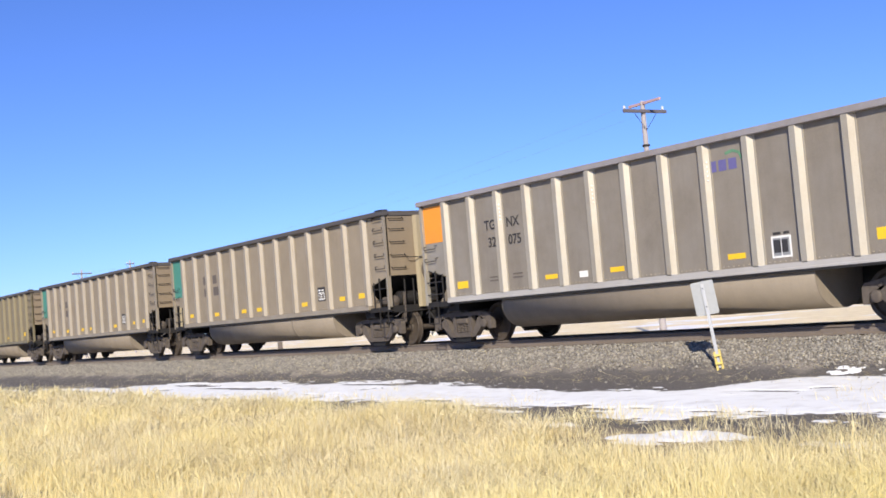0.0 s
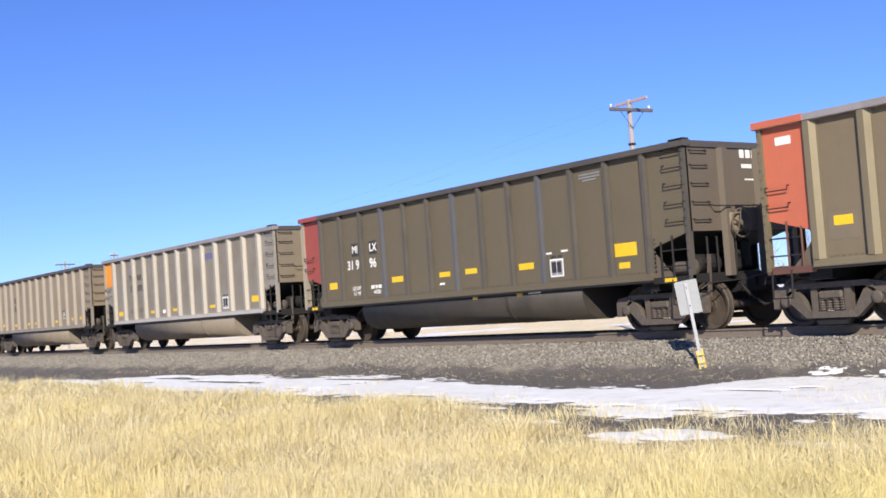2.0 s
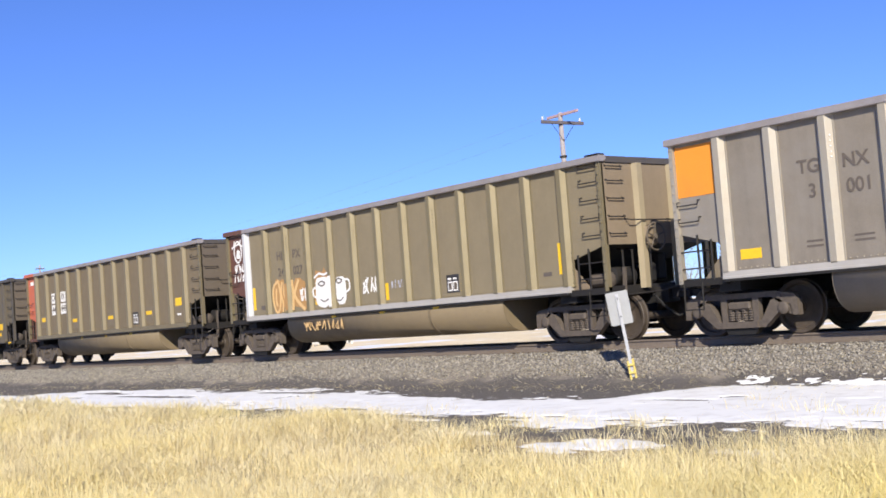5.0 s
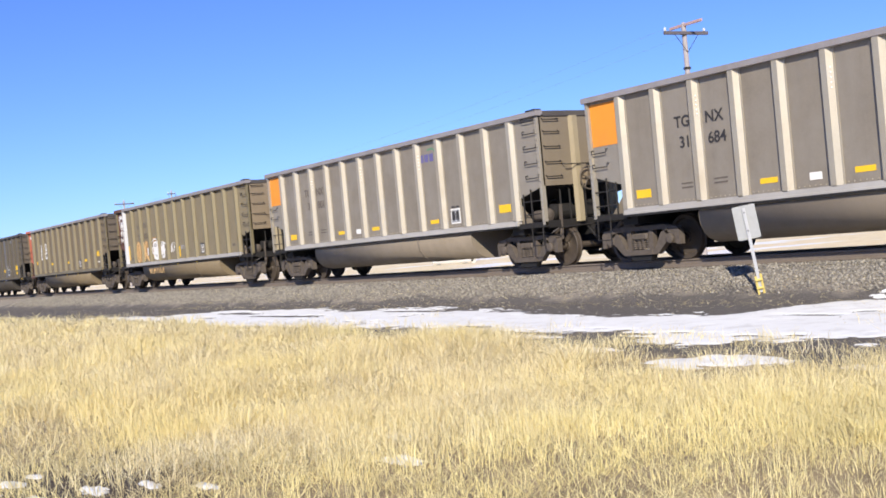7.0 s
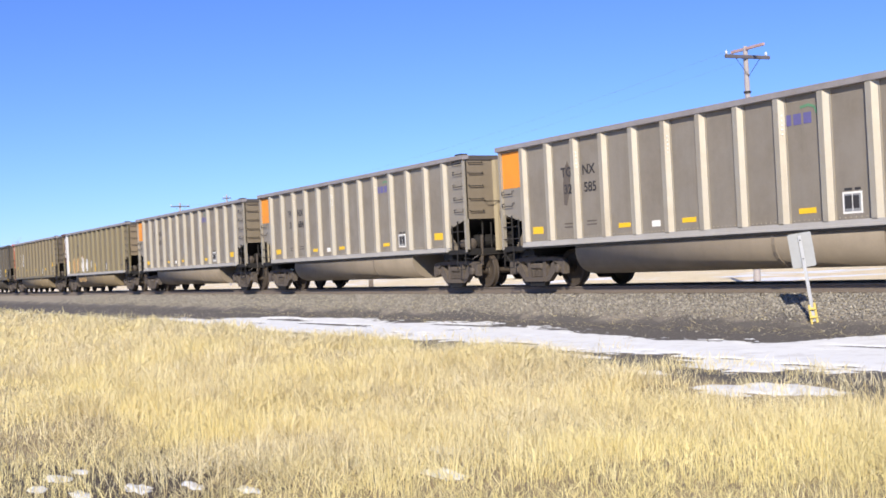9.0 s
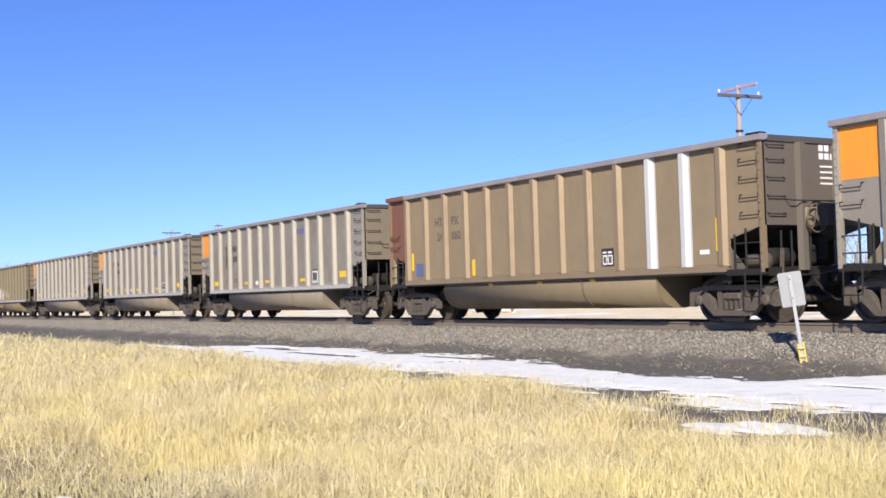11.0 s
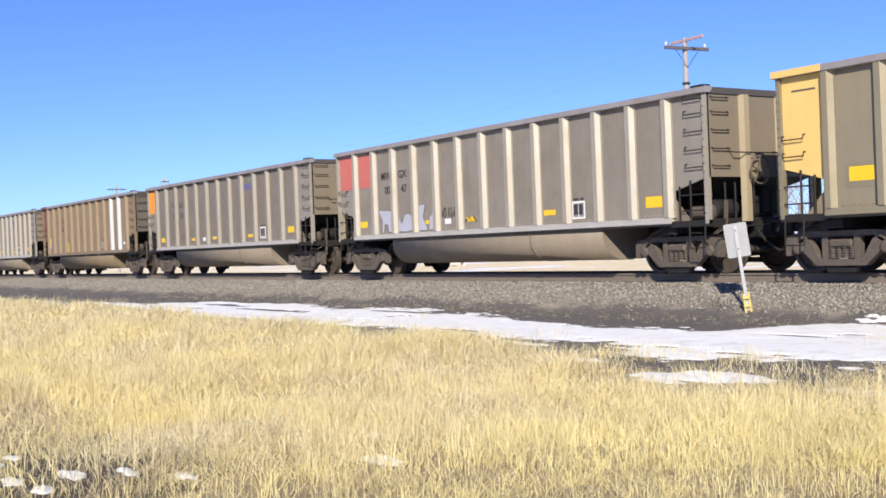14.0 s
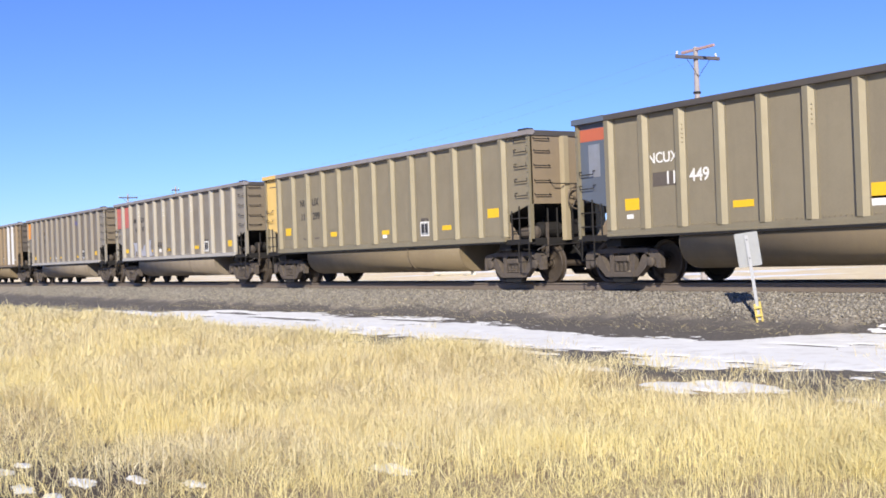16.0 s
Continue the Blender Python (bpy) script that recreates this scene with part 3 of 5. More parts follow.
def hat_post(bm, flip=False):
    """A pressed hat-section side post with welded flanges."""
    pts = [(-0.15, SHEET + 0.02), (-0.15, SHEET - 0.012), (-0.118, SHEET - 0.012), (-0.085, 0.006), (-0.077, 0.0), (0.042, 0.0), (0.050, 0.006), (0.12, SHEET - 0.012), (0.15, SHEET - 0.012), (0.15, SHEET + 0.02)]
    if flip:
        pts = [(x, WIDE - y) for x, y in pts]
    return prism(bm, pts, "z", 1.12, 3.462)


def side_panel(bm, k, y0, y1):
    if k == 0:
        return prism(bm, [(0.03, 1.87), (POSTS[0], 1.60), (POSTS[0], 3.45), (0.03, 3.45)], "y", y0, y1)
    if k == 13:
        return prism(bm, [(END - 0.03, 1.87), (POSTS[12], 1.60), (POSTS[12], 3.45), (END - 0.03, 3.45)], "y", y0, y1)
    # sheets between posts are pressed slightly outwards by the load
    x0, x1, out = POSTS[k - 1] + 0.004, POSTS[k] - 0.004, -1 if y0 < 1 else 1
    u = [i / 8 for i in range(9)]
    f, g = (y0, y1) if out < 0 else (y1, y0)
    prism(bm, [(x0 + (x1 - x0) * v, f - out * 0.007 * (2 * v - 1) ** 2) for v in u] + [(x1, g - out * 0.007), (x0, g - out * 0.007)], "z", 1.10, 3.45)
    return bm


def chord(bm, near):
    s = (lambda y: y) if near else (lambda y: WIDE - y)
    return prism(bm, [(s(0.0), 3.572), (s(-0.018), 3.56), (s(-0.018), 3.462), (s(-0.012), 3.452), (s(SHEET + 0.04), 3.452), (s(0.2), 3.50), (s(0.2), 3.572)], "x", -0.05, END + 0.05)


def sill(bm, near):
    s = (lambda y: y) if near else (lambda y: WIDE - y)
    return prism(bm, [(s(0.0), 1.135), (s(0.0), 1.05), (s(-0.012), 1.045), (s(-0.012), 1.01), (s(0.17), 1.01), (s(0.17), 1.09), (s(SHEET), 1.135)], "x", 0.98, END - 0.98)


def corner_post(bm, x, near):
    s = (lambda y: y) if near else (lambda y: WIDE - y)
    prism(bm, [(x - 0.045, s(0.04)), (x + 0.045, s(0.04)), (x + 0.045, s(0.14)), (x - 0.045, s(0.14))], "z", 0.98, 3.45)
    if near:
        for i in range(16):
            z = 1.05 + i * 0.155
            lathe(bm, [(0.014, 0.012), (0.014, 0.03)], (x, 0.0, z), "y", 6)
    return bm


def bolt(bm):
    """A round-headed bolt on the flange of an end side post."""
    return lathe(bm, [(0.018, SHEET - 0.012), (0.016, SHEET - 0.028), (0.006, SHEET - 0.032)], (0, 0, 0), "y", 6)


def post_bolt(bm):
    """A bolt head on the sloping flank of a side post."""
    return lathe(bm, [(0.016, 0.05), (0.014, 0.036), (0.006, 0.032)], (0.086, 0, 0), "y", 6)


def foot_bolt(bm):
    """A bolt head along the foot of a side sheet."""
    return lathe(bm, [(0.013, SHEET + 0.002), (0.012, SHEET - 0.014), (0.005, SHEET - 0.017)], (0, 0, 1.175), "y", 6)


TUB = [(0.075, 1.03), (0.045, 0.90), (0.05, 0.77), (0.085, 0.64), (0.16, 0.51), (0.28, 0.405), (0.44, 0.335), (0.62, 0.305), (0.86, 0.30), (1.08, 0.35), (1.25, 0.46), (1.36, 0.64), (1.38, 1.03)]


def tub(bm, near):
    """One of the two round-bellied floor tubs between the trucks."""
    prof = TUB
    if not near:
        prof = [(WIDE - y, z) for y, z in prof]
    prism(bm, prof, "x", 3.03, 11.5)
    for f in bm.faces:
        f.smooth = len(f.verts) == 4
    return bm


def grab(bm, x0, x1, z, y=SHEET, out=0.065):
    return rod(bm, [(x0, y, z + 0.075), (x0, y - out, z + 0.07), (x0, y - out, z), (x1, y - out, z), (x1, y - out, z + 0.07), (x1, y, z + 0.075)], 0.012)


def grab_end(bm, y0, y1, z, x, out=0.06):
    return rod(bm, [(x, y0, z + 0.03), (x + out, y0, z), (x + out, y1, z), (x, y1, z + 0.03)], 0.013)


def brake_wheel(bm):
    c = Vector((END + 0.24, 1.25, 1.98))
    ring = [c + Vector((0, 0.27 * math.cos(a), 0.27 * math.sin(a))) for a in np.linspace(0, math.tau, 21)]
    rod(bm, ring, 0.018)
    for i in range(5):
        a = i * math.tau / 5 + 0.3
        rod(bm, [c + Vector((-0.04, 0, 0)), c + Vector((0, 0.27 * math.cos(a), 0.27 * math.sin(a)))], 0.013)
    lathe(bm, [(0.05, -0.16), (0.05, 0.02)], c, "x", 10)
    return bm


def coupler(bm, x, d):
    """Draft casting, shank and closed knuckle; d is the outward way along x."""
    prism(bm, [(x, 1.38), (x + d * 0.28, 1.44), (x + d * 0.28, 1.76), (x, 1.82)], "z", 0.70, 1.0)
    prism(bm, [(x + d * 0.2, 1.53), (x + d * 0.55, 1.53), (x + d * 0.62, 1.43), (x + d * 0.80, 1.42), (x + d * 0.86, 1.52), (x + d * 0.80, 1.62), (x + d * 0.84, 1.74), (x + d * 0.66, 1.78), (x + d * 0.56, 1.68), (x + d * 0.2, 1.67)], "z", 0.76, 0.97)
    return bm


def side_frame(bm, y0, y1):
    """Cast truck side frame round the truck's centre: top member, columns, tension member and pedestal jaws."""
    prism(bm, [(-1.16, 0.60), (-1.10, 0.69), (-0.72, 0.75), (0.72, 0.75), (1.10, 0.69), (1.16, 0.60), (1.16, 0.33), (1.06, 0.33), (1.02, 0.52), (0.80, 0.56), (0.66, 0.655), (-0.66, 0.655), (-0.80, 0.56), (-1.02, 0.52), (-1.06, 0.33), (-1.16, 0.33)], "y", y0, y1)
    for s in (-1, 1):
        prism(bm, [(s * 0.78, 0.64), (s * 0.93, 0.52), (s * 0.50, 0.15), (s * 0.34, 0.15), (s * 0.34, 0.24), (s * 0.44, 0.28), (s * 0.64, 0.60)], "y", y0, y1)
        prism(bm, [(s * 0.27, 0.24), (s * 0.38, 0.24), (s * 0.39, 0.66), (s * 0.26, 0.66)], "y", y0 + 0.012, y1 - 0.01)
        prism(bm, [(s * 0.72, 0.60), (s * 1.06, 0.60), (s * 1.06, 0.36), (s * 0.99, 0.35), (s * 0.80, 0.46)], "y", y0 + 0.03, y1)
        lathe(bm, [(0.05, y0 + 0.02), (0.05, y0 - 0.015), (0.03, y0 - 0.02)], (s * 0.80, 0, 0.665), "y", 8)
    prism(bm, [(-0.38, 0.15), (0.38, 0.15), (0.36, 0.26), (-0.36, 0.26)], "y", y0 - 0.03, y1 + 0.03)
    return bm


def spring(bm, x, y):
    """One coil spring, its turns stacked."""
    prof = []
    for i in range(5):
        z = 0.27 + i * 0.042
        prof += [(0.048, z), (0.07, z + 0.01), (0.07, z + 0.028), (0.048, z + 0.038)]
    return lathe(bm, prof, (x, y, 0), "z", 10)


def wheelset(bm):
    """Two flanged wheels with dished plates on one axle, about the origin."""
    R = WHEEL_R
    for s in (-1, 1):
        y = 0.7175 * s
        prof = [(0.02, 0.05), (0.11, 0.06), (0.12, 0.035), (0.20, 0.02), (0.36, 0.03), (0.385, 0.085), (R - 0.012, 0.095), (R, 0.085), (R + 0.002, 0.0), (R + 0.026, -0.012), (R + 0.02, -0.04), (0.385, -0.042), (0.36, 0.0), (0.20, -0.02), (0.12, -0.05), (0.02, -0.05)]
        lathe(bm, [(r, y + s * k) for r, k in prof], (0, 0, 0), "y", 36)
        lathe(bm, [(0.085, s * 0.80), (0.085, s * 1.02)], (0, 0, 0), "y", 12)
    lathe(bm, [(0.08, -0.72), (0.08, 0.72)], (0, 0, 0), "y", 12)
    return bm


def bearing(bm, x, y, d):
    lathe(bm, [(0.105, 0.0), (0.105, d * 0.045), (0.08, d * 0.06), (0.045, d * 0.065)], (x, y, WHEEL_R), "y", 14)
    return bm


WHEELS = []


def truck(car, x, swap):
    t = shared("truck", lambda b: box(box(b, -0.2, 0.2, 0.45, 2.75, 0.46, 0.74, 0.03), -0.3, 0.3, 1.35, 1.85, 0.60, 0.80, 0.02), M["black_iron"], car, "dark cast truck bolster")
    t.location = (x, 0, 0)
    for near in (True, False):
        y0, y1 = (0.36, 0.50) if near else (2.70, 2.84)
        shared(f"side_frame {near}", lambda b: side_frame(b, y0, y1), M["frame"], t, "dusty cast steel side frame", "side_frame")
        shared(f"bolster_end {near}", lambda b: box(b, -0.23, 0.23, y0 - 0.02, y1, 0.46, 0.60, 0.03), M["frame"], t, "", "bolster_end")
        yc = (y0 + y1) / 2
        for k, sx in enumerate((-0.2, -0.07, 0.07, 0.2)):
            if near:
                shared(f"spring {k}", lambda b: spring(b, sx, yc + 0.01 * (k % 2)), M["frame"], t, "", "spring")
        for k, wx in enumerate((-0.89, 0.89)):
            shared(f"bearing {near} {k}", lambda b: bearing(b, wx, y0 + 0.02 if near else y1 - 0.02, -1 if near else 1), M["frame"], t, "", "bearing_cap")
    for k, wx in enumerate((-0.89, 0.89)):
        w = shared("wheelset", wheelset, M["wheel"], t, "two brown steel wheels on an axle")
        w.location = (wx, 1.6, WHEEL_R)
        WHEELS.append((w, wx))
    shared("spring_plank", lambda b: prism(b, [(-0.36, 0.15), (-0.27, 0.035), (0.27, 0.035), (0.36, 0.15)], "y", 0.38, 0.52), M["black_iron"], t, "dark spring plank")
    # brake gear between and beside the wheels
    shared("brake_beam", lambda b: rod(rod(b, [(-0.35, 0.75, 0.34), (-0.35, 2.45, 0.34)], 0.04), [(0.35, 0.75, 0.34), (0.35, 2.45, 0.34)], 0.04), M["black_iron"], t)
    for k, wx in enumerate((-0.40, 0.40)):
        shared(f"brake_shoe {k}", lambda b: prism(b, [(wx - 0.05, 0.28), (wx + 0.05, 0.26), (wx + 0.06, 0.60), (wx - 0.03, 0.62)], "y", 0.76, 0.86), M["iron"], t, "", "brake_shoe")
    return t


FONT = {}


def text_mesh(words, size):
    if (words, size) not in FONT:
        c = bpy.data.curves.new("lettering", "FONT")
        c.body, c.size, c.align_x, c.align_y, c.extrude, c.offset = words, size, "CENTER", "CENTER", 0.0015, size * 0.017
        o = bpy.data.objects.new("lettering", c)
        me = bpy.data.meshes.new_from_object(o)
        me.name = "lettering"
        me.transform(Matrix.Rotation(radians(90), 4, "X"))
        bpy.data.objects.remove(o)
        me.materials.append(M["black"])
        FONT[(words, size)] = me
    return FONT[(words, size)]


def lettering(car, words, x, z, size, material):
    ob = new("lettering", text_mesh(words, size))
    ob.parent = car
    ob.location = (x, SHEET - 0.008, z)
    ob.material_slots[0].link = "OBJECT"
    ob.material_slots[0].material = material
    return ob


def decal(car, name, x, z, w, h, material, label="", y=SHEET - 0.005):
    k = f"{name} {w} {h} {y}"
    ob = shared(k, lambda b: box(b, -w / 2, w / 2, y, y + 0.004, -h / 2, h / 2), material, car, label, name)
    ob.location = (x, 0, z)
    return ob


def ribbon(bm, pts, w, y=SHEET - 0.012):
    """A sprayed stroke: one flat band along points in the side's plane, each stretch a hair above the last."""
    front, back = [], []
    for k, p in enumerate(pts):
        a, b = pts[max(k - 1, 0)], pts[min(k + 1, len(pts) - 1)]
        if k == 0 and pts[0] == pts[-1]:
            a = pts[-2]
        if k == len(pts) - 1 and pts[0] == pts[-1]:
            b = pts[1]
        d = Vector((b[0] - a[0], b[1] - a[1])).normalized()
        f = y - 0.0003 * k
        front.append([bm.verts.new((p[0] - q * d.y * w / 2, f, p[1] + q * d.x * w / 2)) for q in (-1, 1)])
        back.append([bm.verts.new((p[0] - q * d.y * w / 2, f + 0.004, p[1] + q * d.x * w / 2)) for q in (-1, 1)])
    fs = []
    for k in range(len(pts) - 1):
        (a, b), (c, d), (e, f), (g, h) = front[k], front[k + 1], back[k], back[k + 1]
        fs += [bm.faces.new(v) for v in ((a, b, d, c), (e, g, h, f), (a, c, g, e), (b, f, h, d))]
    for k in (0, -1):
        fs.append(bm.faces.new((front[k][0], front[k][1], back[k][1], back[k][0])))
    bmesh.ops.recalc_face_normals(bm, faces=fs)
    return bm


def curve_through(pts, steps=5):
    """A smooth path through points (Catmull-Rom)."""
    p = [pts[0], *pts, pts[-1]]
    out = []
    for a, b, c, d in zip(p, p[1:], p[2:], p[3:]):
        for k in range(steps):
            t = k / steps
            out.append(tuple(0.5 * (2 * b[i] + (c[i] - a[i]) * t + (2 * a[i] - 5 * b[i] + 4 * c[i] - d[i]) * t ** 2 + (3 * b[i] - a[i] - 3 * c[i] + d[i]) * t ** 3) for i in (0, 1)))
    return out + [pts[-1]]


def tag(car, x0, x1, z0, z1, glyphs, w, seed, material, label, y=SHEET - 0.010):
    """An unreadable sprayed word: a few curling strokes side by side, each a part."""
    r = random.Random(seed)
    step = (x1 - x0) / glyphs
    for k in range(glyphs):
        a = x0 + k * step
        pts = [(a + step * r.uniform(0.0, 1.0), z0 + (z1 - z0) * v) for v in r.choice(((1, 0.1, 0.6, 0.05), (0.1, 0.95, 0.5, 0.9, 0.0), (0.9, 0.6, 0.05, 0.3, 0.7), (0.0, 1.0, 0.15, 0.85), (0.8, 1.0, 0.5, 0.0, 0.35)))]
        part("tag_stroke", ribbon(bmesh.new(), curve_through(pts), w, y - 0.008 * (k % 2)), material, car, label)


def blob(bm, x0, x1, z0, z1, seed, y=SHEET - 0.009, least=0.66):
    """A filled, uneven sprayed patch."""
    r = random.Random(seed)
    pts = [((x0 + x1) / 2 + (x1 - x0) / 2 * math.copysign(abs(math.cos(a)) ** 0.6, math.cos(a)) * r.uniform(least, 1.0), (z0 + z1) / 2 + (z1 - z0) / 2 * math.copysign(abs(math.sin(a)) ** 0.6, math.sin(a)) * r.uniform(least, 1.0)) for a in np.linspace(0, math.tau, 22)[:-1]]
    return prism(bm, pts, "y", y, y + 0.004)


def plate_label(car, x, z, dark=False):
    """The framed two-pane data stencil, white-framed or on a black field."""
    if dark:
        p = decal(car, "data_plate", x, z, 0.42, 0.40, M["black"], "black stencil plate with two white-framed panes")
        for k, dx in enumerate((-0.09, 0.09)):
            shared(f"pane {k}", lambda b: box(b, dx - 0.075, dx + 0.075, SHEET - 0.009, SHEET - 0.005, -0.16, 0.05), M["white"], p, "", "pane")
            shared(f"pane_field {k}", lambda b: box(b, dx - 0.05, dx + 0.05, SHEET - 0.012, SHEET - 0.009, -0.13, 0.02), M["faded"], p, "", "pane_field")
        for k, dx in enumerate((-0.1, 0.08)):
            shared(f"plate_bar {k}", lambda b: box(b, dx - 0.06, dx + 0.06, SHEET - 0.009, SHEET - 0.005, 0.09, 0.13), M["white"], p, "", "writing_bar")
        return
    p = decal(car, "data_plate", x, z, 0.42, 0.38, M["white"], "white-framed stencil plate")
    shared("plate_field", lambda b: box(b, -0.175, 0.175, SHEET - 0.008, SHEET - 0.005, -0.155, 0.155), M["galv"], p, "grey field")
    for k, (dx, w) in enumerate(((-0.085, 0.15), (0.075, 0.13))):
        shared(f"stencil {k}", lambda b: box(b, dx - w / 2, dx + w / 2, SHEET - 0.011, SHEET - 0.008, -0.10, 0.125), M["black"], p, "", "stencil")
    shared("stencil_divider", lambda b: box(b, -0.004, 0.010, SHEET - 0.011, SHEET - 0.008, -0.155, 0.155), M["white"], p, "white divider")
    decal(car, "writing_bar", x - 0.08, z + 0.235, 0.16, 0.045, M["black"])
    decal(car, "writing_bar", x + 0.12, z + 0.235, 0.12, 0.045, M["black"])


def railcar(i, side, post, end, tubm, chordm, front, paint_all=False, stickers=(), extra=None, low=1.38, label="", frontbox=None):
    """One aluminium coal gondola: x from its leading end, y from the outer faces of its near posts, z from the rail tops."""
    car = tagged(new("railcar"), label, "coal car", group="coal cars of the train")
    for k in range(14):
        m = M[side]
        if k == 0 and paint_all:
            m = M[front]
        elif k in (0, 13) and side in ("grey", "greybrown"):
            m = M["grey_bay"]
        shared(f"side_panel {k}", lambda b: side_panel(b, k, SHEET, SHEET + 0.03), m, car, "", "side_panel")
    for k in range(14):
        shared(f"side_panel far {k}", lambda b: side_panel(b, k, WIDE - SHEET - 0.03, WIDE - SHEET), M[side], car, "", "side_panel")
    for k, x in enumerate(POSTS):
        pm = M[post]
        if extra and ("post", k) in extra:
            pm = M[extra[("post", k)]]
        slim = post == "dark_post"
        a = shared("side_post slim" if slim else "side_post", slim_post if slim else hat_post, pm, car, "", "side_post")
        b = shared("side_post far", lambda q: hat_post(q, True), M[post], car, "", "side_post")
        a.location.x = b.location.x = x
    if paint_all:
        shared("chord_cap", lambda b: box(b, -0.055, 1.0, -0.023, 0.06, 3.456, 3.577, 0.004), M[front], car, "painted end of the top chord")
    for k in range(12):
        for j in range(6):
            shared("foot_bolt", foot_bolt, M[post], car, "", "bolt").location.x = POSTS[k] + 0.22 + j * 0.115
    for k in (2, 5, 8):
        for j in range(5):
            shared("post_bolt", post_bolt, M["white" if side == "grey" else post], car).location = (POSTS[k], 0, 3.12 - j * 0.085)
    for k in (0, 12):
        for j in range(8):
            shared("bolt", bolt, M[post], car).location = (POSTS[k] + (0.134 if k else -0.134), 0, 1.2 + j * 0.085)
    for near in (True, False):
        shared(f"top_chord {near}", lambda b: chord(b, near), M[chordm], car, "weathered top chord", "top_chord")
        shared(f"side_sill {near}", lambda b: sill(b, near), M[extra["sill"] if extra and "sill" in extra else "sill_grey" if side in ("grey", "greybrown") else post if post != "dark_post" else side], car, "", "side_sill")
        # Flange made thick and black to draw the shadow line under the sill.
        shared(f"sill_flange {near}", lambda b: box(b, 1.0, END - 1.0, -0.02 if near else WIDE - 0.17, 0.17 if near else WIDE + 0.02, 0.965, 1.009), M["black_iron"], car, "", "sill_flange")
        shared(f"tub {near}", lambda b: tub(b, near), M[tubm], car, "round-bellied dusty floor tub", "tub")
        for k, x in enumerate((0.045, END - 0.045)):
            shared(f"corner_post {near} {k}", lambda b: corner_post(b, x, near), M["grey_post" if side in ("grey", "greybrown") or side == "dark" and k == 0 else post], car, "", "corner_post")
    shared("corner_cap", lambda b: box(b, END - 0.30, END + 0.055, -0.03, 0.16, 3.572, 3.602, 0.008), M["black_iron"], car, "dark corner cap")
    for k, (x, d) in enumerate(((0.0, -1), (END, 1))):
        shared(f"end_wall {k}", lambda b: box(b, x - 0.04 if d > 0 else x, x if d > 0 else x + 0.04, SHEET, WIDE - SHEET, 1.86, 3.46), M[end], car, "dusty end sheet", "end_wall")
        shared(f"end_chord {k}", lambda b: box(b, x - 0.12 if d > 0 else x - 0.03, x + 0.03 if d > 0 else x + 0.12, 0.2, WIDE - 0.2, 3.44, 3.56), M["chord_dark"], car, "", "end_chord")
        for j, y in enumerate((1.08, 2.12)):
            shared(f"end_post {k} {j}", lambda b: prism(b, [(x, y - 0.12), (x + d * 0.10, y - 0.07), (x + d * 0.10, y + 0.07), (x, y + 0.12)], "z", 1.0, 3.44), M["end_post" if end not in ("end_dark", "end_mid") else end], car, "", "end_post")
        sx = (lambda v: v) if d < 0 else (lambda v: END - v)
        # Slope sheet and bolster in near-black, painting the dark void below the end.
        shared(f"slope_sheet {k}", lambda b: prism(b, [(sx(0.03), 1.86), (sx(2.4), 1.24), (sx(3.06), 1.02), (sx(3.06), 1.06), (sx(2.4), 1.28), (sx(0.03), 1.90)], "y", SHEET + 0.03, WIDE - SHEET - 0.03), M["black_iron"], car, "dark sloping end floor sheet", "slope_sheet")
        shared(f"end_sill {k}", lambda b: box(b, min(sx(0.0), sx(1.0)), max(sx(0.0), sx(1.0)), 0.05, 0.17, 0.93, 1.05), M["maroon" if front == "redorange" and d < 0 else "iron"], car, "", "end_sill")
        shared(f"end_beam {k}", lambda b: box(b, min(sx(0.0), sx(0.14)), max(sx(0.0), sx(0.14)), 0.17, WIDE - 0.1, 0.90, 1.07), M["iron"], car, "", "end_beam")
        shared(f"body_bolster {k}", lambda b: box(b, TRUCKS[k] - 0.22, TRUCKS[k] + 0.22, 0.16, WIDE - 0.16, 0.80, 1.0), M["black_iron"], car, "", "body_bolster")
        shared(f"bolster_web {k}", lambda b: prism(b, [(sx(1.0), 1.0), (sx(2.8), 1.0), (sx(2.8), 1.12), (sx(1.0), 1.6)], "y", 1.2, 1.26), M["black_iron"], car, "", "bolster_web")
        shared(f"coupler {k}", lambda b: coupler(b, x, d), M["iron"], car, "brown cast coupler", "coupler")
        shared(f"air_hose {k}", lambda b: rod(b, [(x + d * 0.1, 1.2, 0.86), (x + d * 0.35, 1.2, 0.62), (x + d * 0.6, 1.28, 0.42), (x + d * 0.82, 1.36, 0.46)], 0.028), M["black_iron"], car, "", "air_hose")
        shared(f"uncoupling_rod {k}", lambda b: rod(b, [(x + d * 0.12, 0.1, 0.78), (x + d * 0.2, 0.25, 0.88), (x + d * 0.25, 1.3, 0.92), (x + d * 0.5, 1.45, 1.0)], 0.014), M["rod"], car, "", "uncoupling_rod")
        shared(f"step {k}", lambda b: rod(b, [(sx(0.10), 0.05, 1.0), (sx(0.10), 0.03, 0.52), (sx(0.50), 0.03, 0.52), (sx(0.50), 0.05, 1.0)], 0.018), M["iron"], car, "", "step")
        shared(f"gusset {k}", lambda b: prism(b, [(sx(1.0), 1.05), (sx(0.52), 1.05), (sx(0.95), 1.5)], "y", 0.12, 0.14), M[end], car, "", "gusset")
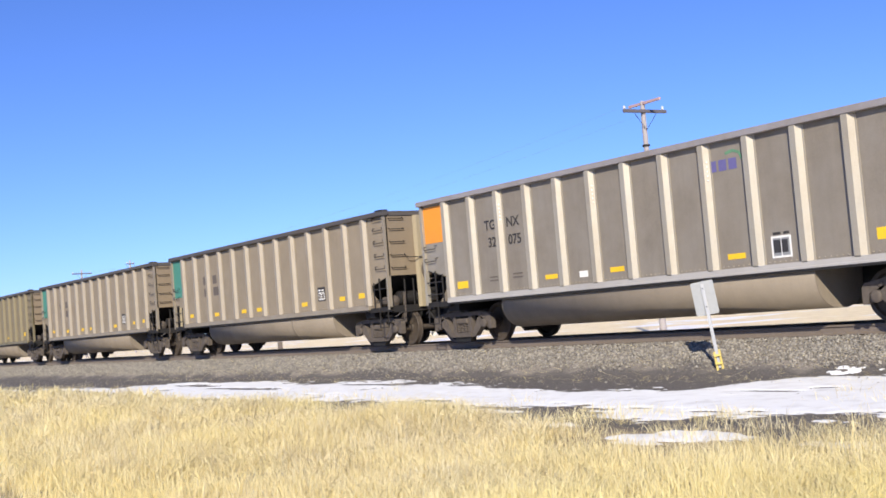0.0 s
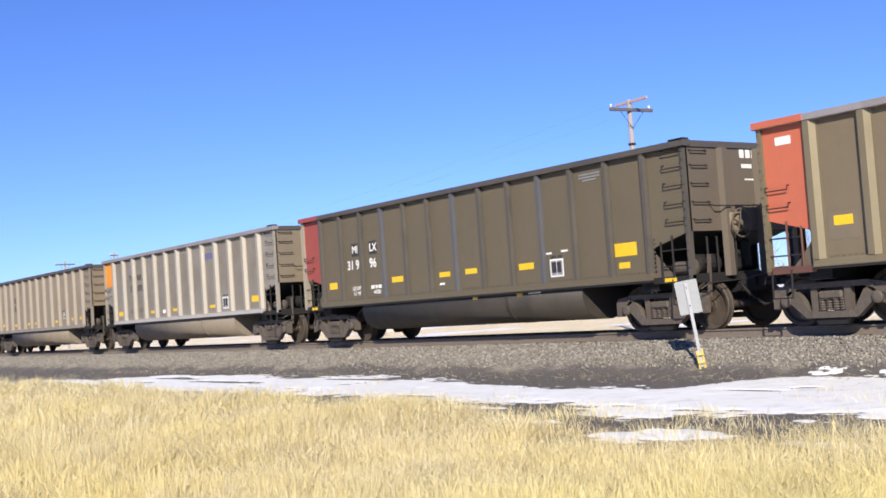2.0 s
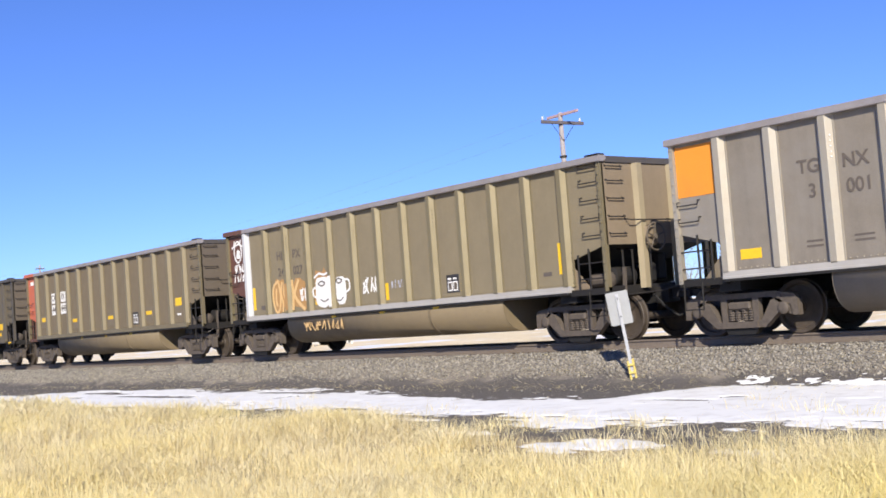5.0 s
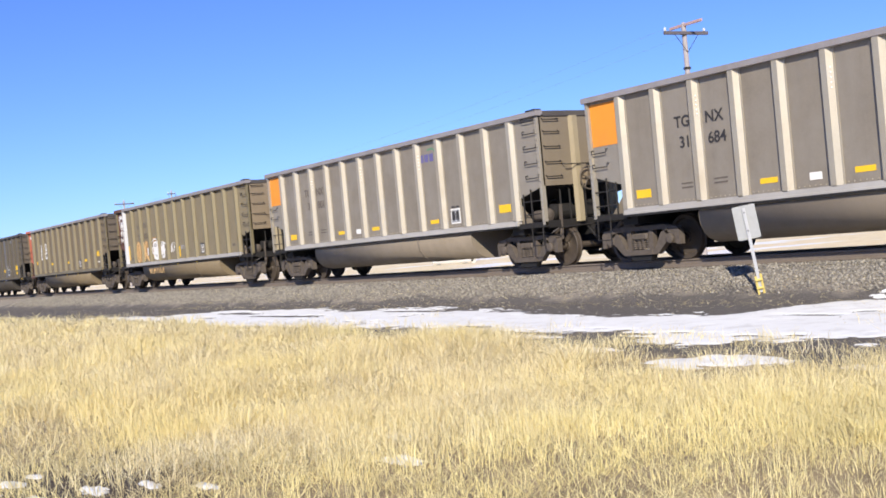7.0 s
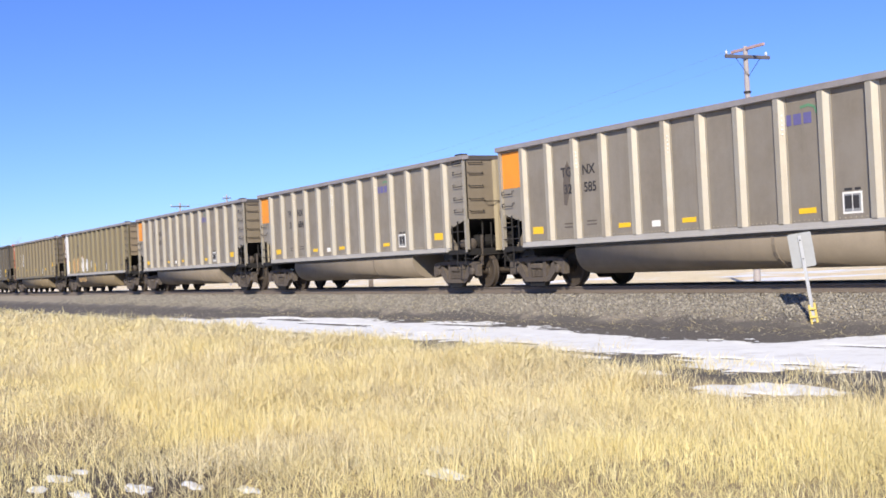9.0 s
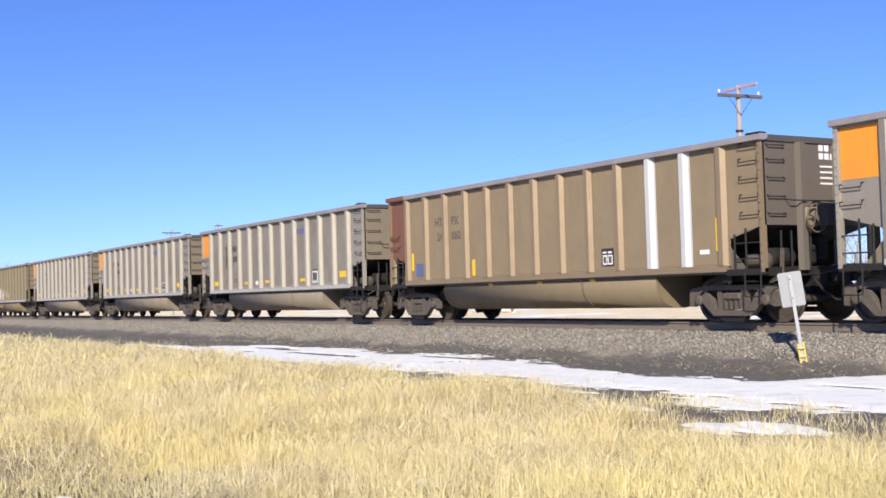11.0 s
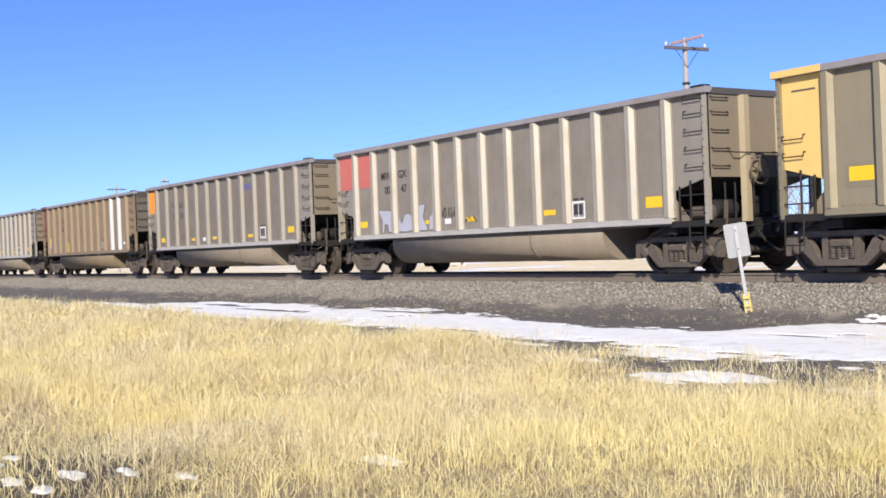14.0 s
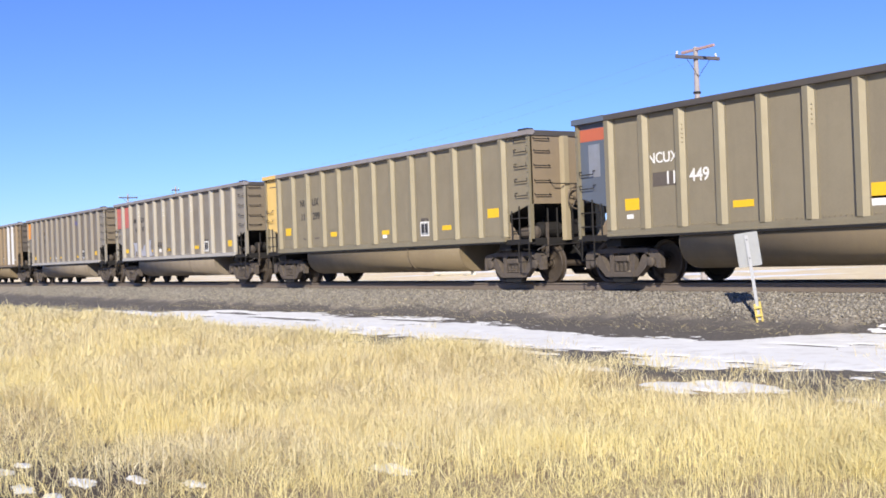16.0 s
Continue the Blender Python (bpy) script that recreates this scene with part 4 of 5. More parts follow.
        for j, px in enumerate((0.46, 0.75)):
            shared(f"ladder_rail {k} {j}", lambda b: rod(b, [(sx(px), 0.06, 1.02), (sx(px), 0.06, 1.82 - 0.1 * j)], 0.02), M["maroon" if front == "redorange" and d < 0 else "iron"], car, "", "ladder_rail")
        for j, z in enumerate((1.24, 1.54)):
            shared(f"ladder_rung {k} {j}", lambda b: rod(b, [(sx(0.06), 0.06, z), (sx(0.75), 0.06, z)], 0.014), M["rod"], car, "", "ladder_rung")
        if d < 0:
            shared("angle_cock", lambda b: lathe(b, [(0.03, -0.10), (0.07, -0.06), (0.07, 0.06), (0.03, 0.10)], (-0.14, 1.16, 0.84), "x", 10), M["frame"], car, "dusty angle cock")
            shared("train_pipe", lambda b: rod(b, [(0.9, 0.58, 0.90), (0.25, 0.58, 0.90), (0.05, 0.9, 0.88), (-0.10, 1.16, 0.84)], 0.024), M["iron"], car, "bent air pipe")
            for j, z in enumerate((2.36, 2.06)):
                shared(f"grab_iron low {j}", lambda b: grab(b, 0.10, 0.55, z), M["rod"], car, "", "grab_iron")
        else:
            for j, z in enumerate((3.36, 3.08, 2.74, 2.39, 2.06)):
                shared(f"grab_iron side {j}", lambda b: grab(b, END - 0.56, END - 0.10, z), M["rod"], car, "", "grab_iron")
                shared(f"grab_iron end {j}", lambda b: grab_end(b, 0.18, 0.62, z, END), M["rod"], car, "", "grab_iron")
            shared("cross_grab", lambda b: grab_end(b, 0.66, 1.9, 2.32, END, 0.14), M["rod"], car)
            shared("brake_wheel", brake_wheel, M["end_dark"], car, "round hand brake wheel")
            shared("brake_housing", lambda b: box(b, END, END + 0.13, 1.08, 1.42, 1.82, 2.2, 0.03), M["end"], car, "dusty hand brake housing")
            shared("brake_chain", lambda b: rod(b, [(END + 0.1, 1.2, 1.85), (END + 0.08, 1.22, 1.4), (END + 0.02, 1.25, 1.0)], 0.02), M["iron"], car)
            shared("brake_cylinder", lambda b: lathe(b, [(0.04, -0.30), (0.13, -0.27), (0.13, 0.12), (0.15, 0.14), (0.15, 0.20), (0.05, 0.24)], (END - 0.40, 0.34, 1.20), "x", 12), M["frame"], car, "dusty brake cylinder")
            shared("brake_lever", lambda b: prism(b, [(END - 0.08, 0.62), (END + 0.0, 0.62), (END + 0.04, 1.42), (END - 0.03, 1.42)], "y", 0.50, 0.54), M["frame"], car, "dusty brake lever")
            shared("brake_rod", lambda b: rod(b, [(END - 1.7, 0.52, 0.84), (END - 0.6, 0.52, 0.80), (END - 0.04, 0.52, 0.70)], 0.022), M["iron"], car, "thin brake rod")
            shared("air_reservoir", lambda b: lathe(b, [(0.05, 0.55), (0.19, 0.60), (0.19, 1.15), (0.05, 1.2)], (END - 0.42, 0, 1.26), "y", 14), M["iron"], car, "dusty round air reservoir, darkened for shade")
            shared("brake_valve", lambda b: box(box(b, END - 0.5, END - 0.2, 1.35, 1.75, 1.1, 1.5, 0.05), END - 0.45, END - 0.25, 1.8, 2.1, 1.15, 1.7, 0.04), M["iron"], car, "dark brake valve block")
            for j, y in enumerate((0.62, 0.9)):
                shared(f"pipe {j}", lambda b: rod(b, [(END - 0.1, y, 1.0), (END - 0.1, y, 1.75), (END - 0.35, y + 0.1, 1.8)], 0.022), M["iron"], car, "", "brake_pipe")
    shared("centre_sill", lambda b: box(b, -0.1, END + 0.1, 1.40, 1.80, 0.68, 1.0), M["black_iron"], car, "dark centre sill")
    shared("tub_strap", lambda b: prism(b, [(y - 0.012, z - 0.006) for y, z in TUB[:9]] + [(y, z) for y, z in reversed(TUB[:9])], "x", 9.0, 9.08), M[tubm], car, "raised weld strap")
    for k, x in enumerate((3.02, 11.5)):
        for near in (True, False):
            shared(f"tub_end {k} {near}", lambda b: prism(b, [(y if near else WIDE - y, z) for y, z in TUB], "x", x, x + 0.012), M[tubm], car, "dusty end plate", "tub_end")
    for k, x in enumerate(TRUCKS):
        truck(car, x, k)
    if frontbox:
        for x0, x1, z0, z1, m in frontbox:
            decal(car, "paint_panel", (x0 + x1) / 2, (z0 + z1) / 2, round(x1 - x0, 3), round(z1 - z0, 3), M[m], "painted end panel")
    elif not paint_all and front:
        decal(car, "paint_panel", 0.50, 2.955, 0.80, 0.90, M[front], f"{front} painted end panel")
    for s in stickers:
        x, z, w, h = s[:4]
        decal(car, "reflector", x, z, w, h, M[s[4] if len(s) > 4 else "sticker"], y=0.046 if z < 1 else SHEET - 0.005)
    return car


def marks(car, left1, right1, left2, right2, z1, z2, m, size=0.31):
    """Reporting mark and number, split by the fourth post."""
    for words, x, z in ((left1, 2.75, z1), (right1, 3.58, z1), (left2, 2.79, z2), (right2, 3.62, z2)):
        if words:
            lettering(car, words, x, z, size, M[m])


def bars(car, rows, m):
    """Writing too small to read: plain bars."""
    for x, z, w, h in rows:
        decal(car, "writing_bar", x, z, w, h, M[m], y=SHEET - 0.007)


def emblem(car):
    """The owner's emblem as plain shapes: three blue blocks under a green sweep."""
    for dx in (-0.26, 0.0, 0.26):
        decal(car, "emblem_block", 9.72 + dx * 0.9, 3.02, 0.18, 0.2, M["logo_blue"])
    part("emblem_sweep", ribbon(bmesh.new(), [(9.8, 3.22), (9.98, 3.25), (10.12, 3.20), (10.18, 3.08)], 0.05, SHEET - 0.006), M["logo_green"], car, "green curved emblem")


STD = [(1.52, 1.40, 0.42, 0.17), (4.75, 1.36, 0.40, 0.10), (6.78, 1.36, 0.40, 0.10), (9.85, 1.35, 0.40, 0.10), (12.95, 1.46, 0.46, 0.19)]
WHITE_TAG = [(5.78, 1.34, 0.26, 0.13, "white")]
FINE = [(2.75, 1.50, 0.3, 0.03), (2.75, 1.42, 0.3, 0.03), (3.62, 1.52, 0.34, 0.03), (3.62, 1.44, 0.34, 0.03)]
CARS = {}


def grey_hopper(i, left2, right2, side="grey", post="grey_post", chordm="chord", tone="black", name="orange"):
    c = railcar(i, side, post, "end_grey", "tub", chordm, name, stickers=STD + WHITE_TAG,
                label="grey aluminium coal gondola with bright posts and orange end panel")
    marks(c, "TG", "NX", left2, right2, 2.69, 2.29, tone)
    plate_label(c, 10.85, 1.43)
    bars(c, FINE, "faded")
    emblem(c)
    CARS[i] = c
    return c


def teal_hopper(i):
    c = railcar(i, "tan", "tan_post", "end", "tub", "chord_dark", "teal", stickers=[(1.5, 1.4, 0.3, 0.12), (3.6, 1.36, 0.34, 0.12), (5.7, 1.36, 0.34, 0.12), (6.8, 1.36, 0.34, 0.12), (9.8, 1.36, 0.34, 0.12), (12.0, 1.40, 0.3, 0.12), (13.1, 1.42, 0.42, 0.14)],
                label="tan dusted coal gondola with bright posts and teal end panel", frontbox=[(0.08, 0.95, 2.1, 3.42, "teal")])
    bars(c, [(2.8, 2.55, 0.3, 0.28), (3.6, 2.55, 0.3, 0.28), (2.84, 2.15, 0.3, 0.28), (3.66, 2.15, 0.4, 0.28)], "faded")
    plate_label(c, 10.85, 1.6, True)
    CARS[i] = c


def ochre_hopper(i):
    c = railcar(i, "ochre", "ochre_post", "end", "tub", "chord_dark", "maroon", stickers=STD,
                label="ochre brown coal gondola, plain and dusty")
    bars(c, FINE, "faded")
    CARS[i] = c


for i in (-4, -3):
    ochre_hopper(i)
for i in (-2, -1):
    teal_hopper(i)
grey_hopper(0, "32", "075")

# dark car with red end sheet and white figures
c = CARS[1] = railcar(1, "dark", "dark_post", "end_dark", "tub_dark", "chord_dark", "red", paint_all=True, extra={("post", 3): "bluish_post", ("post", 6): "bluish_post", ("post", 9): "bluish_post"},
                      stickers=[(1.52, 1.57, 0.40, 0.18), (4.69, 1.57, 0.50, 0.14), (6.72, 1.56, 0.44, 0.12), (7.76, 1.57, 0.44, 0.12), (9.74, 1.54, 0.50, 0.14), (12.78, 1.66, 0.60, 0.26), (12.72, 1.35, 0.30, 0.12), (6.6, 1.34, 0.2, 0.05, "white")],
                      label="dark brown coal gondola with red end sheet")
for x, w in ((2.74, 0.36), (3.63, 0.36)):
    decal(c, "lettering_patch", x, 2.47, w, 0.34, M["black"])
for words, x, z in (("MI", 2.74, 2.47), ("LX", 3.63, 2.47), ("31 9", 2.62, 2.06), ("96", 3.6, 2.06)):
    lettering(c, words, x, z, 0.29 if z > 2.2 else 0.34, M["white"])
plate_label(c, 10.73, 1.44)
for x in (0.5, 13.95):
    decal(c, "reflector", x, 0.99, 0.3, 0.07, M["sticker"], y=0.044)
for words, x, z in (("LD LMT", 2.76, 1.44), ("LT WT", 2.79, 1.30), ("44700", 3.72, 1.30)):
    lettering(c, words, x, z, 0.14, M["white"])
bars(c, [(3.52, 1.44, 0.16, 0.09), (3.70, 1.44, 0.10, 0.09), (3.86, 1.44, 0.14, 0.09), (10.5, 1.76, 0.2, 0.04), (11.0, 1.78, 0.2, 0.04)], "white")
bars(c, [(11.9, 3.28, 0.62, 0.03), (11.9, 3.22, 0.62, 0.03), (11.9, 3.16, 0.4, 0.03)], "galv")

# olive car with white patches
c = CARS[2] = railcar(2, "olive", "olive_post", "end_dark", "tub_olive", "chord", "redorange", paint_all=True,
                      stickers=[(1.55, 1.74, 0.36, 0.16), (4.62, 1.59, 0.42, 0.12), (7.76, 1.55, 0.42, 0.12), (10.77, 1.56, 0.42, 0.12), (12.87, 1.80, 0.42, 0.24), (12.87, 1.41, 0.26, 0.06, "white"), (0.5, 3.2, 0.32, 0.14, "white")],
                      label="olive brown coal gondola with orange-red end sheet")
for words, x, z, w in (("CA", 2.68, 2.5, 0.46), ("IX", 3.59, 2.52, 0.46), ("44", 2.69, 2.06, 0.46), ("448", 3.63, 2.08, 0.60)):
    decal(c, "lettering_patch", x, z, w, 0.38, M["white"])
    lettering(c, words, x, z, 0.32, M["faded"])
plate_label(c, 9.75, 1.43, True)
for x, z in ((1.55, 1.66), (4.62, 1.55), (7.76, 1.52), (10.77, 1.53), (12.87, 1.68)):
    decal(c, "clean_patch", x, z, 0.58, 0.46, M["olive_clean"], "paler cleaned patch", SHEET - 0.003)


def end_writing(car, rows):
    """Writing on the trailing end sheet, as plain bars: y, z, width, height."""
    for y, z, w, h in rows:
        part("writing_bar", box(bmesh.new(), END, END + 0.004, y + 0.2 - w / 2, y + 0.2 + w / 2, z - h / 2, z + h / 2), M["white"], car)


LINES = [(1.66, 3.0 - 0.11 * k, 0.40, 0.035) for k in range(4)]
end_writing(CARS[2], [(1.64, 3.24, 0.44, 0.30)] + LINES)
end_writing(CARS[1], [(1.50, 3.34, 0.13, 0.16), (1.68, 3.34, 0.13, 0.16), (1.86, 3.34, 0.13, 0.16), (1.62, 3.10, 0.3, 0.08), (1.72, 2.84, 0.36, 0.03)])
for x, w, m in ((9.5, 0.2, "sticker"), (7.9, 0.18, "sticker")):
    decal(CARS[1], "reflector", x, 0.92, w, 0.08, M[m], y=0.046)
for z in (0.95, 0.89):
    decal(CARS[1], "writing_bar", 10.0, z, 0.4, 0.03, M["white"], y=0.046)
for x in (5.3, 7.4, 9.4):
    decal(CARS[2], "reflector", x, 0.94, 0.2, 0.08, M["sticker"], y=0.046)

# olive car with sprayed paint
c = CARS[3] = railcar(3, "ochre", "ochre_post", "end", "tub_olive", "chord", "maroon", paint_all=True, extra={("post", 0): "white_post", "sill": "sill_grey"},
                      stickers=[(5.2, 0.95, 0.2, 0.08), (7.25, 0.95, 0.2, 0.08), (9.28, 0.95, 0.2, 0.08), (1.30, 1.60, 0.13, 0.62), (4.42, 1.50, 0.13, 0.45), (7.45, 1.42, 0.13, 0.4), (10.22, 1.46, 0.13, 0.42), (13.25, 1.70, 0.14, 0.62)],
                      label="olive brown coal gondola with sprayed tags and maroon end sheet")
marks(c, "HI", "PX", "24", "027", 2.67, 2.23, "faded")
plate_label(c, 9.88, 1.44, True)
bars(c, [(1.75, 1.34, 0.22, 0.12), (12.85, 1.42, 0.24, 0.08)], "faded")
for k, (x0, x1, z0, z1) in enumerate(((2.26, 3.0, 1.13, 2.12), (3.24, 4.03, 1.13, 2.08), (4.27, 5.08, 1.14, 2.24))):
    part("tag_patch", blob(bmesh.new(), x0, x1, z0, z1, 60 + k, SHEET - 0.006), M["spray_orange"], c, "dull orange sprayed cloud")
for pts in ([(2.62, 2.02), (2.36, 1.86), (2.32, 1.5), (2.44, 1.2), (2.62, 1.24), (2.70, 1.6), (2.62, 2.02)], [(2.80, 1.98), (2.72, 1.7), (2.80, 1.42), (2.78, 1.18)], [(2.94, 1.96), (2.86, 1.7), (2.95, 1.45), (2.92, 1.18)], [(2.50, 1.82), (2.46, 1.5), (2.52, 1.34)]):
    part("tag_stroke", ribbon(bmesh.new(), curve_through(pts), 0.075), M["spray_cream"], c, "pale orange sprayed letter")
for pts in ([(3.30, 2.0), (3.32, 1.6), (3.29, 1.2)], [(3.62, 1.98), (3.40, 1.62), (3.56, 1.4), (3.88, 1.18)]):
    part("tag_stroke", ribbon(bmesh.new(), curve_through(pts), 0.10), M["spray_cream"], c, "pale orange sprayed fork")
tag(c, 3.66, 4.05, 1.42, 1.74, 4, 0.035, 3, M["spray_white"], "white sprayed scrawl")
for k, (a, b) in enumerate(((4.40, 5.06), (5.31, 5.78))):
    part("tag_patch", blob(bmesh.new(), a, b, 1.17 + 0.05 * k, 2.0 - 0.05 * k, 4 + k, SHEET - 0.012, 0.9), M["spray_white"], c, "white bubble letters")
tag(c, 6.5, 7.12, 1.42, 1.80, 4, 0.045, 7, M["spray_white"], "white sprayed scrawl")
tag(c, 7.65, 8.2, 1.48, 1.66, 5, 0.02, 8, M["spray_blue"], "faint scrawl")
oval = [(0.55 + 0.20 * math.cos(a), 2.98 + 0.30 * math.sin(a)) for a in np.linspace(0, math.tau, 15)]
part("tag_stroke", ribbon(bmesh.new(), oval, 0.05), M["spray_white"], c, "white sprayed oval")
part("tag_patch", blob(bmesh.new(), 0.44, 0.68, 2.74, 3.06, 71), M["spray_white"], c, "white sprayed middle of the oval")
for pts in ([(0.22, 3.10), (0.42, 3.16), (0.62, 3.20), (0.86, 3.12)], [(0.36, 3.16), (0.40, 3.30)], [(0.70, 3.18), (0.74, 3.32)]):
    part("tag_stroke", ribbon(bmesh.new(), pts, 0.05, SHEET - 0.02), M["spray_white"], c, "white sprayed brim")
tag(c, 0.28, 0.85, 2.38, 2.62, 4, 0.03, 11, M["spray_white"], "white sprayed scrawl")
tag(c, 0.25, 0.88, 2.12, 2.34, 4, 0.03, 12, M["spray_white"], "white sprayed scrawl")
for pts in ([(4.42, 1.72), (4.30, 1.66), (4.33, 1.50), (4.44, 1.48)], [(5.76, 1.84), (5.92, 1.80), (5.94, 1.60), (5.78, 1.52)], [(4.38, 1.96), (4.6, 2.06), (4.85, 2.02), (5.05, 2.08)]):
    part("tag_stroke", ribbon(bmesh.new(), curve_through(pts), 0.055, SHEET - 0.018), M["spray_white"], c, "white sprayed outline")
for pts in ([(4.55, 1.80), (4.70, 1.86), (4.86, 1.80), (4.70, 1.74), (4.55, 1.80)], [(4.62, 1.40), (4.80, 1.34), (5.0, 1.40)], [(5.36, 1.82), (5.48, 1.88), (5.62, 1.82), (5.48, 1.76), (5.36, 1.82)], [(5.34, 1.36), (5.5, 1.32), (5.64, 1.40)]):
    part("tag_stroke", ribbon(bmesh.new(), curve_through(pts), 0.03, SHEET - 0.020), M["faded"], c, "dull brown line")
decal(c, "tag_patch", 5.172, 1.58, 0.12, 0.78, M["spray_white"], "white paint across a post", -0.005)
decal(c, "tag_patch", 3.10, 1.56, 0.12, 0.7, M["spray_orange"], "orange paint across a post", -0.005)
tag(c, 3.75, 5.7, 0.62, 0.86, 9, 0.03, 13, M["spray_cream"], "pale sprayed scrawl on the tub", 0.040)

grey_hopper(4, "3", "001", tone="faded")
grey_hopper(5, "31", "684")
c = grey_hopper(6, "32", "585")
part("stain", prism(bmesh.new(), [(2.62, 1.95), (2.72, 1.92), (2.86, 2.3), (2.9, 2.75), (2.8, 2.95), (2.68, 2.8), (2.6, 2.4)], "y", SHEET - 0.006, SHEET - 0.001), M["faded"], c, "dark spilled stain")

# olive car with two white posts
c = CARS[7] = railcar(7, "rust", "rust_post", "end_mid", "tub_olive", "chord", "brickred", paint_all=True, extra={("post", 10): "white_post", ("post", 11): "white_post"},
                      stickers=[(5.3, 0.94, 0.2, 0.08), (7.4, 0.94, 0.2, 0.08), (9.4, 0.94, 0.2, 0.08), (1.27, 1.66, 0.12, 0.5), (4.45, 1.40, 0.13, 0.42), (7.2, 1.48, 0.12, 0.4), (13.29, 1.75, 0.14, 0.66), (1.68, 1.42, 0.46, 0.36, "blue")],
                      label="ochre brown coal gondola with two white posts and red end")
marks(c, "HT", "PX", "24", "060", 2.69, 2.29, "faded")
plate_label(c, 9.9, 1.44, True)
bars(c, [(12.9, 1.42, 0.26, 0.09)], "white")
end_writing(c, [(1.5, 3.36, 0.12, 0.12), (1.66, 3.36, 0.12, 0.12), (1.5, 3.2, 0.12, 0.12), (1.66, 3.2, 0.12, 0.12), (1.82, 3.2, 0.12, 0.12)] + LINES)

grey_hopper(8, "31", "955", tone="faded", side="greybrown", post="greybrown_post")

# grey car with two red panels
c = CARS[9] = railcar(9, "grey", "grey_post", "end_grey", "tub", "chord", None, stickers=[(1.40, 1.43, 0.40, 0.17), (4.75, 1.38, 0.40, 0.10), (5.65, 1.37, 0.26, 0.13, "white"), (6.65, 1.38, 0.40, 0.12), (9.71, 1.40, 0.42, 0.12), (13.0, 1.46, 0.46, 0.22)],
                      frontbox=[(0.14, 0.86, 2.46, 3.40, "red_pale"), (1.22, 1.94, 2.46, 3.38, "red_pale")], label="grey coal gondola with two red panels and a faded tag")
for words, x, z in (("MW", 2.70, 2.71), ("GX", 3.55, 2.71), ("00", 2.76, 2.32), ("47", 3.60, 2.32)):
    lettering(c, words, x, z, 0.29, M["black"])
plate_label(c, 10.7, 1.41)
for outline in ([(2.24, 1.80), (2.98, 1.76), (2.98, 1.22), (2.78, 1.16), (2.72, 1.38), (2.58, 1.40), (2.50, 1.16), (2.40, 1.18), (2.44, 1.5)],
                [(3.27, 1.18), (3.27, 1.52), (3.36, 1.56), (3.42, 1.40), (3.48, 1.44), (3.62, 1.64), (3.86, 1.66), (3.99, 1.5), (3.99, 1.2), (3.7, 1.16)],
                [(4.27, 1.18), (4.27, 1.84), (4.62, 1.86), (4.50, 1.52), (4.62, 1.36), (4.72, 1.20), (4.55, 1.16)],
                [(4.78, 1.18), (4.80, 1.5), (4.98, 1.62), (4.98, 1.2)]):
    part("tag_patch", prism(bmesh.new(), outline, "y", SHEET - 0.008, SHEET - 0.003), M["spray_blue"], c, "pale blue sprayed letter")
    part("tag_stroke", ribbon(bmesh.new(), outline + outline[:1], 0.016, SHEET - 0.011), M["faded"], c, "thin dark outline")
tag(c, 5.4, 5.98, 1.45, 1.72, 5, 0.018, 27, M["black"], "black pen scrawl")
tag(c, 6.35, 6.98, 1.30, 1.46, 3, 0.018, 28, M["black"], "black pen scrawl")

# grey-green car with yellow end sheet
c = CARS[10] = railcar(10, "greygreen", "greygreen_post", "end", "tub_olive", "chord", "yellow", paint_all=True,
                       stickers=[(1.66, 1.68, 0.48, 0.24), (4.75, 1.50, 0.44, 0.14), (7.8, 1.44, 0.40, 0.12), (7.75, 1.33, 0.24, 0.1, "white"), (10.9, 1.45, 0.42, 0.12), (12.95, 1.72, 0.46, 0.22)],
                       label="grey-green coal gondola with yellow end sheet")
for x, z, h in ((1.66, 1.66, 0.42), (4.75, 1.52, 0.3)):
    decal(c, "clean_patch", x, z, 0.62, h, M["greygreen_post"], "paler cleaned patch", SHEET - 0.003)
marks(c, "NC", "UX", "111", "299", 2.53, 2.10, "black")
plate_label(c, 9.85, 1.46)
bars(c, [(0.55, 3.2, 0.5, 0.03), (2.8, 1.42, 0.24, 0.04), (3.6, 1.42, 0.3, 0.04), (9.85, 1.72, 0.34, 0.05)], "faded")

# grey-green car with blue-grey end sheet
c = CARS[11] = railcar(11, "greygreen", "greygreen_post", "end", "tub_olive", "chord_dark", "bluegrey", paint_all=True,
                       stickers=[(1.67, 1.65, 0.42, 0.24), (1.6, 1.40, 0.2, 0.09, "white"), (4.65, 1.50, 0.50, 0.13), (7.6, 1.55, 0.46, 0.26), (7.6, 1.38, 0.4, 0.16, "white")],
                       frontbox=[(0.10, 0.90, 3.08, 3.34, "redorange"), (0.36, 0.72, 2.3, 3.0, "smear")], label="grey-green coal gondola with blue-grey end sheet and red band")
decal(c, "lettering_patch", 2.66, 2.11, 0.72, 0.28, M["faded"])
for words, x, z in (("NCUX", 2.60, 2.53), ("11", 2.82, 2.11), ("449", 3.58, 2.11)):
    lettering(c, words, x, z, 0.295 if words == "NCUX" else 0.35, M["white"])
grey_hopper(12, "32", "")


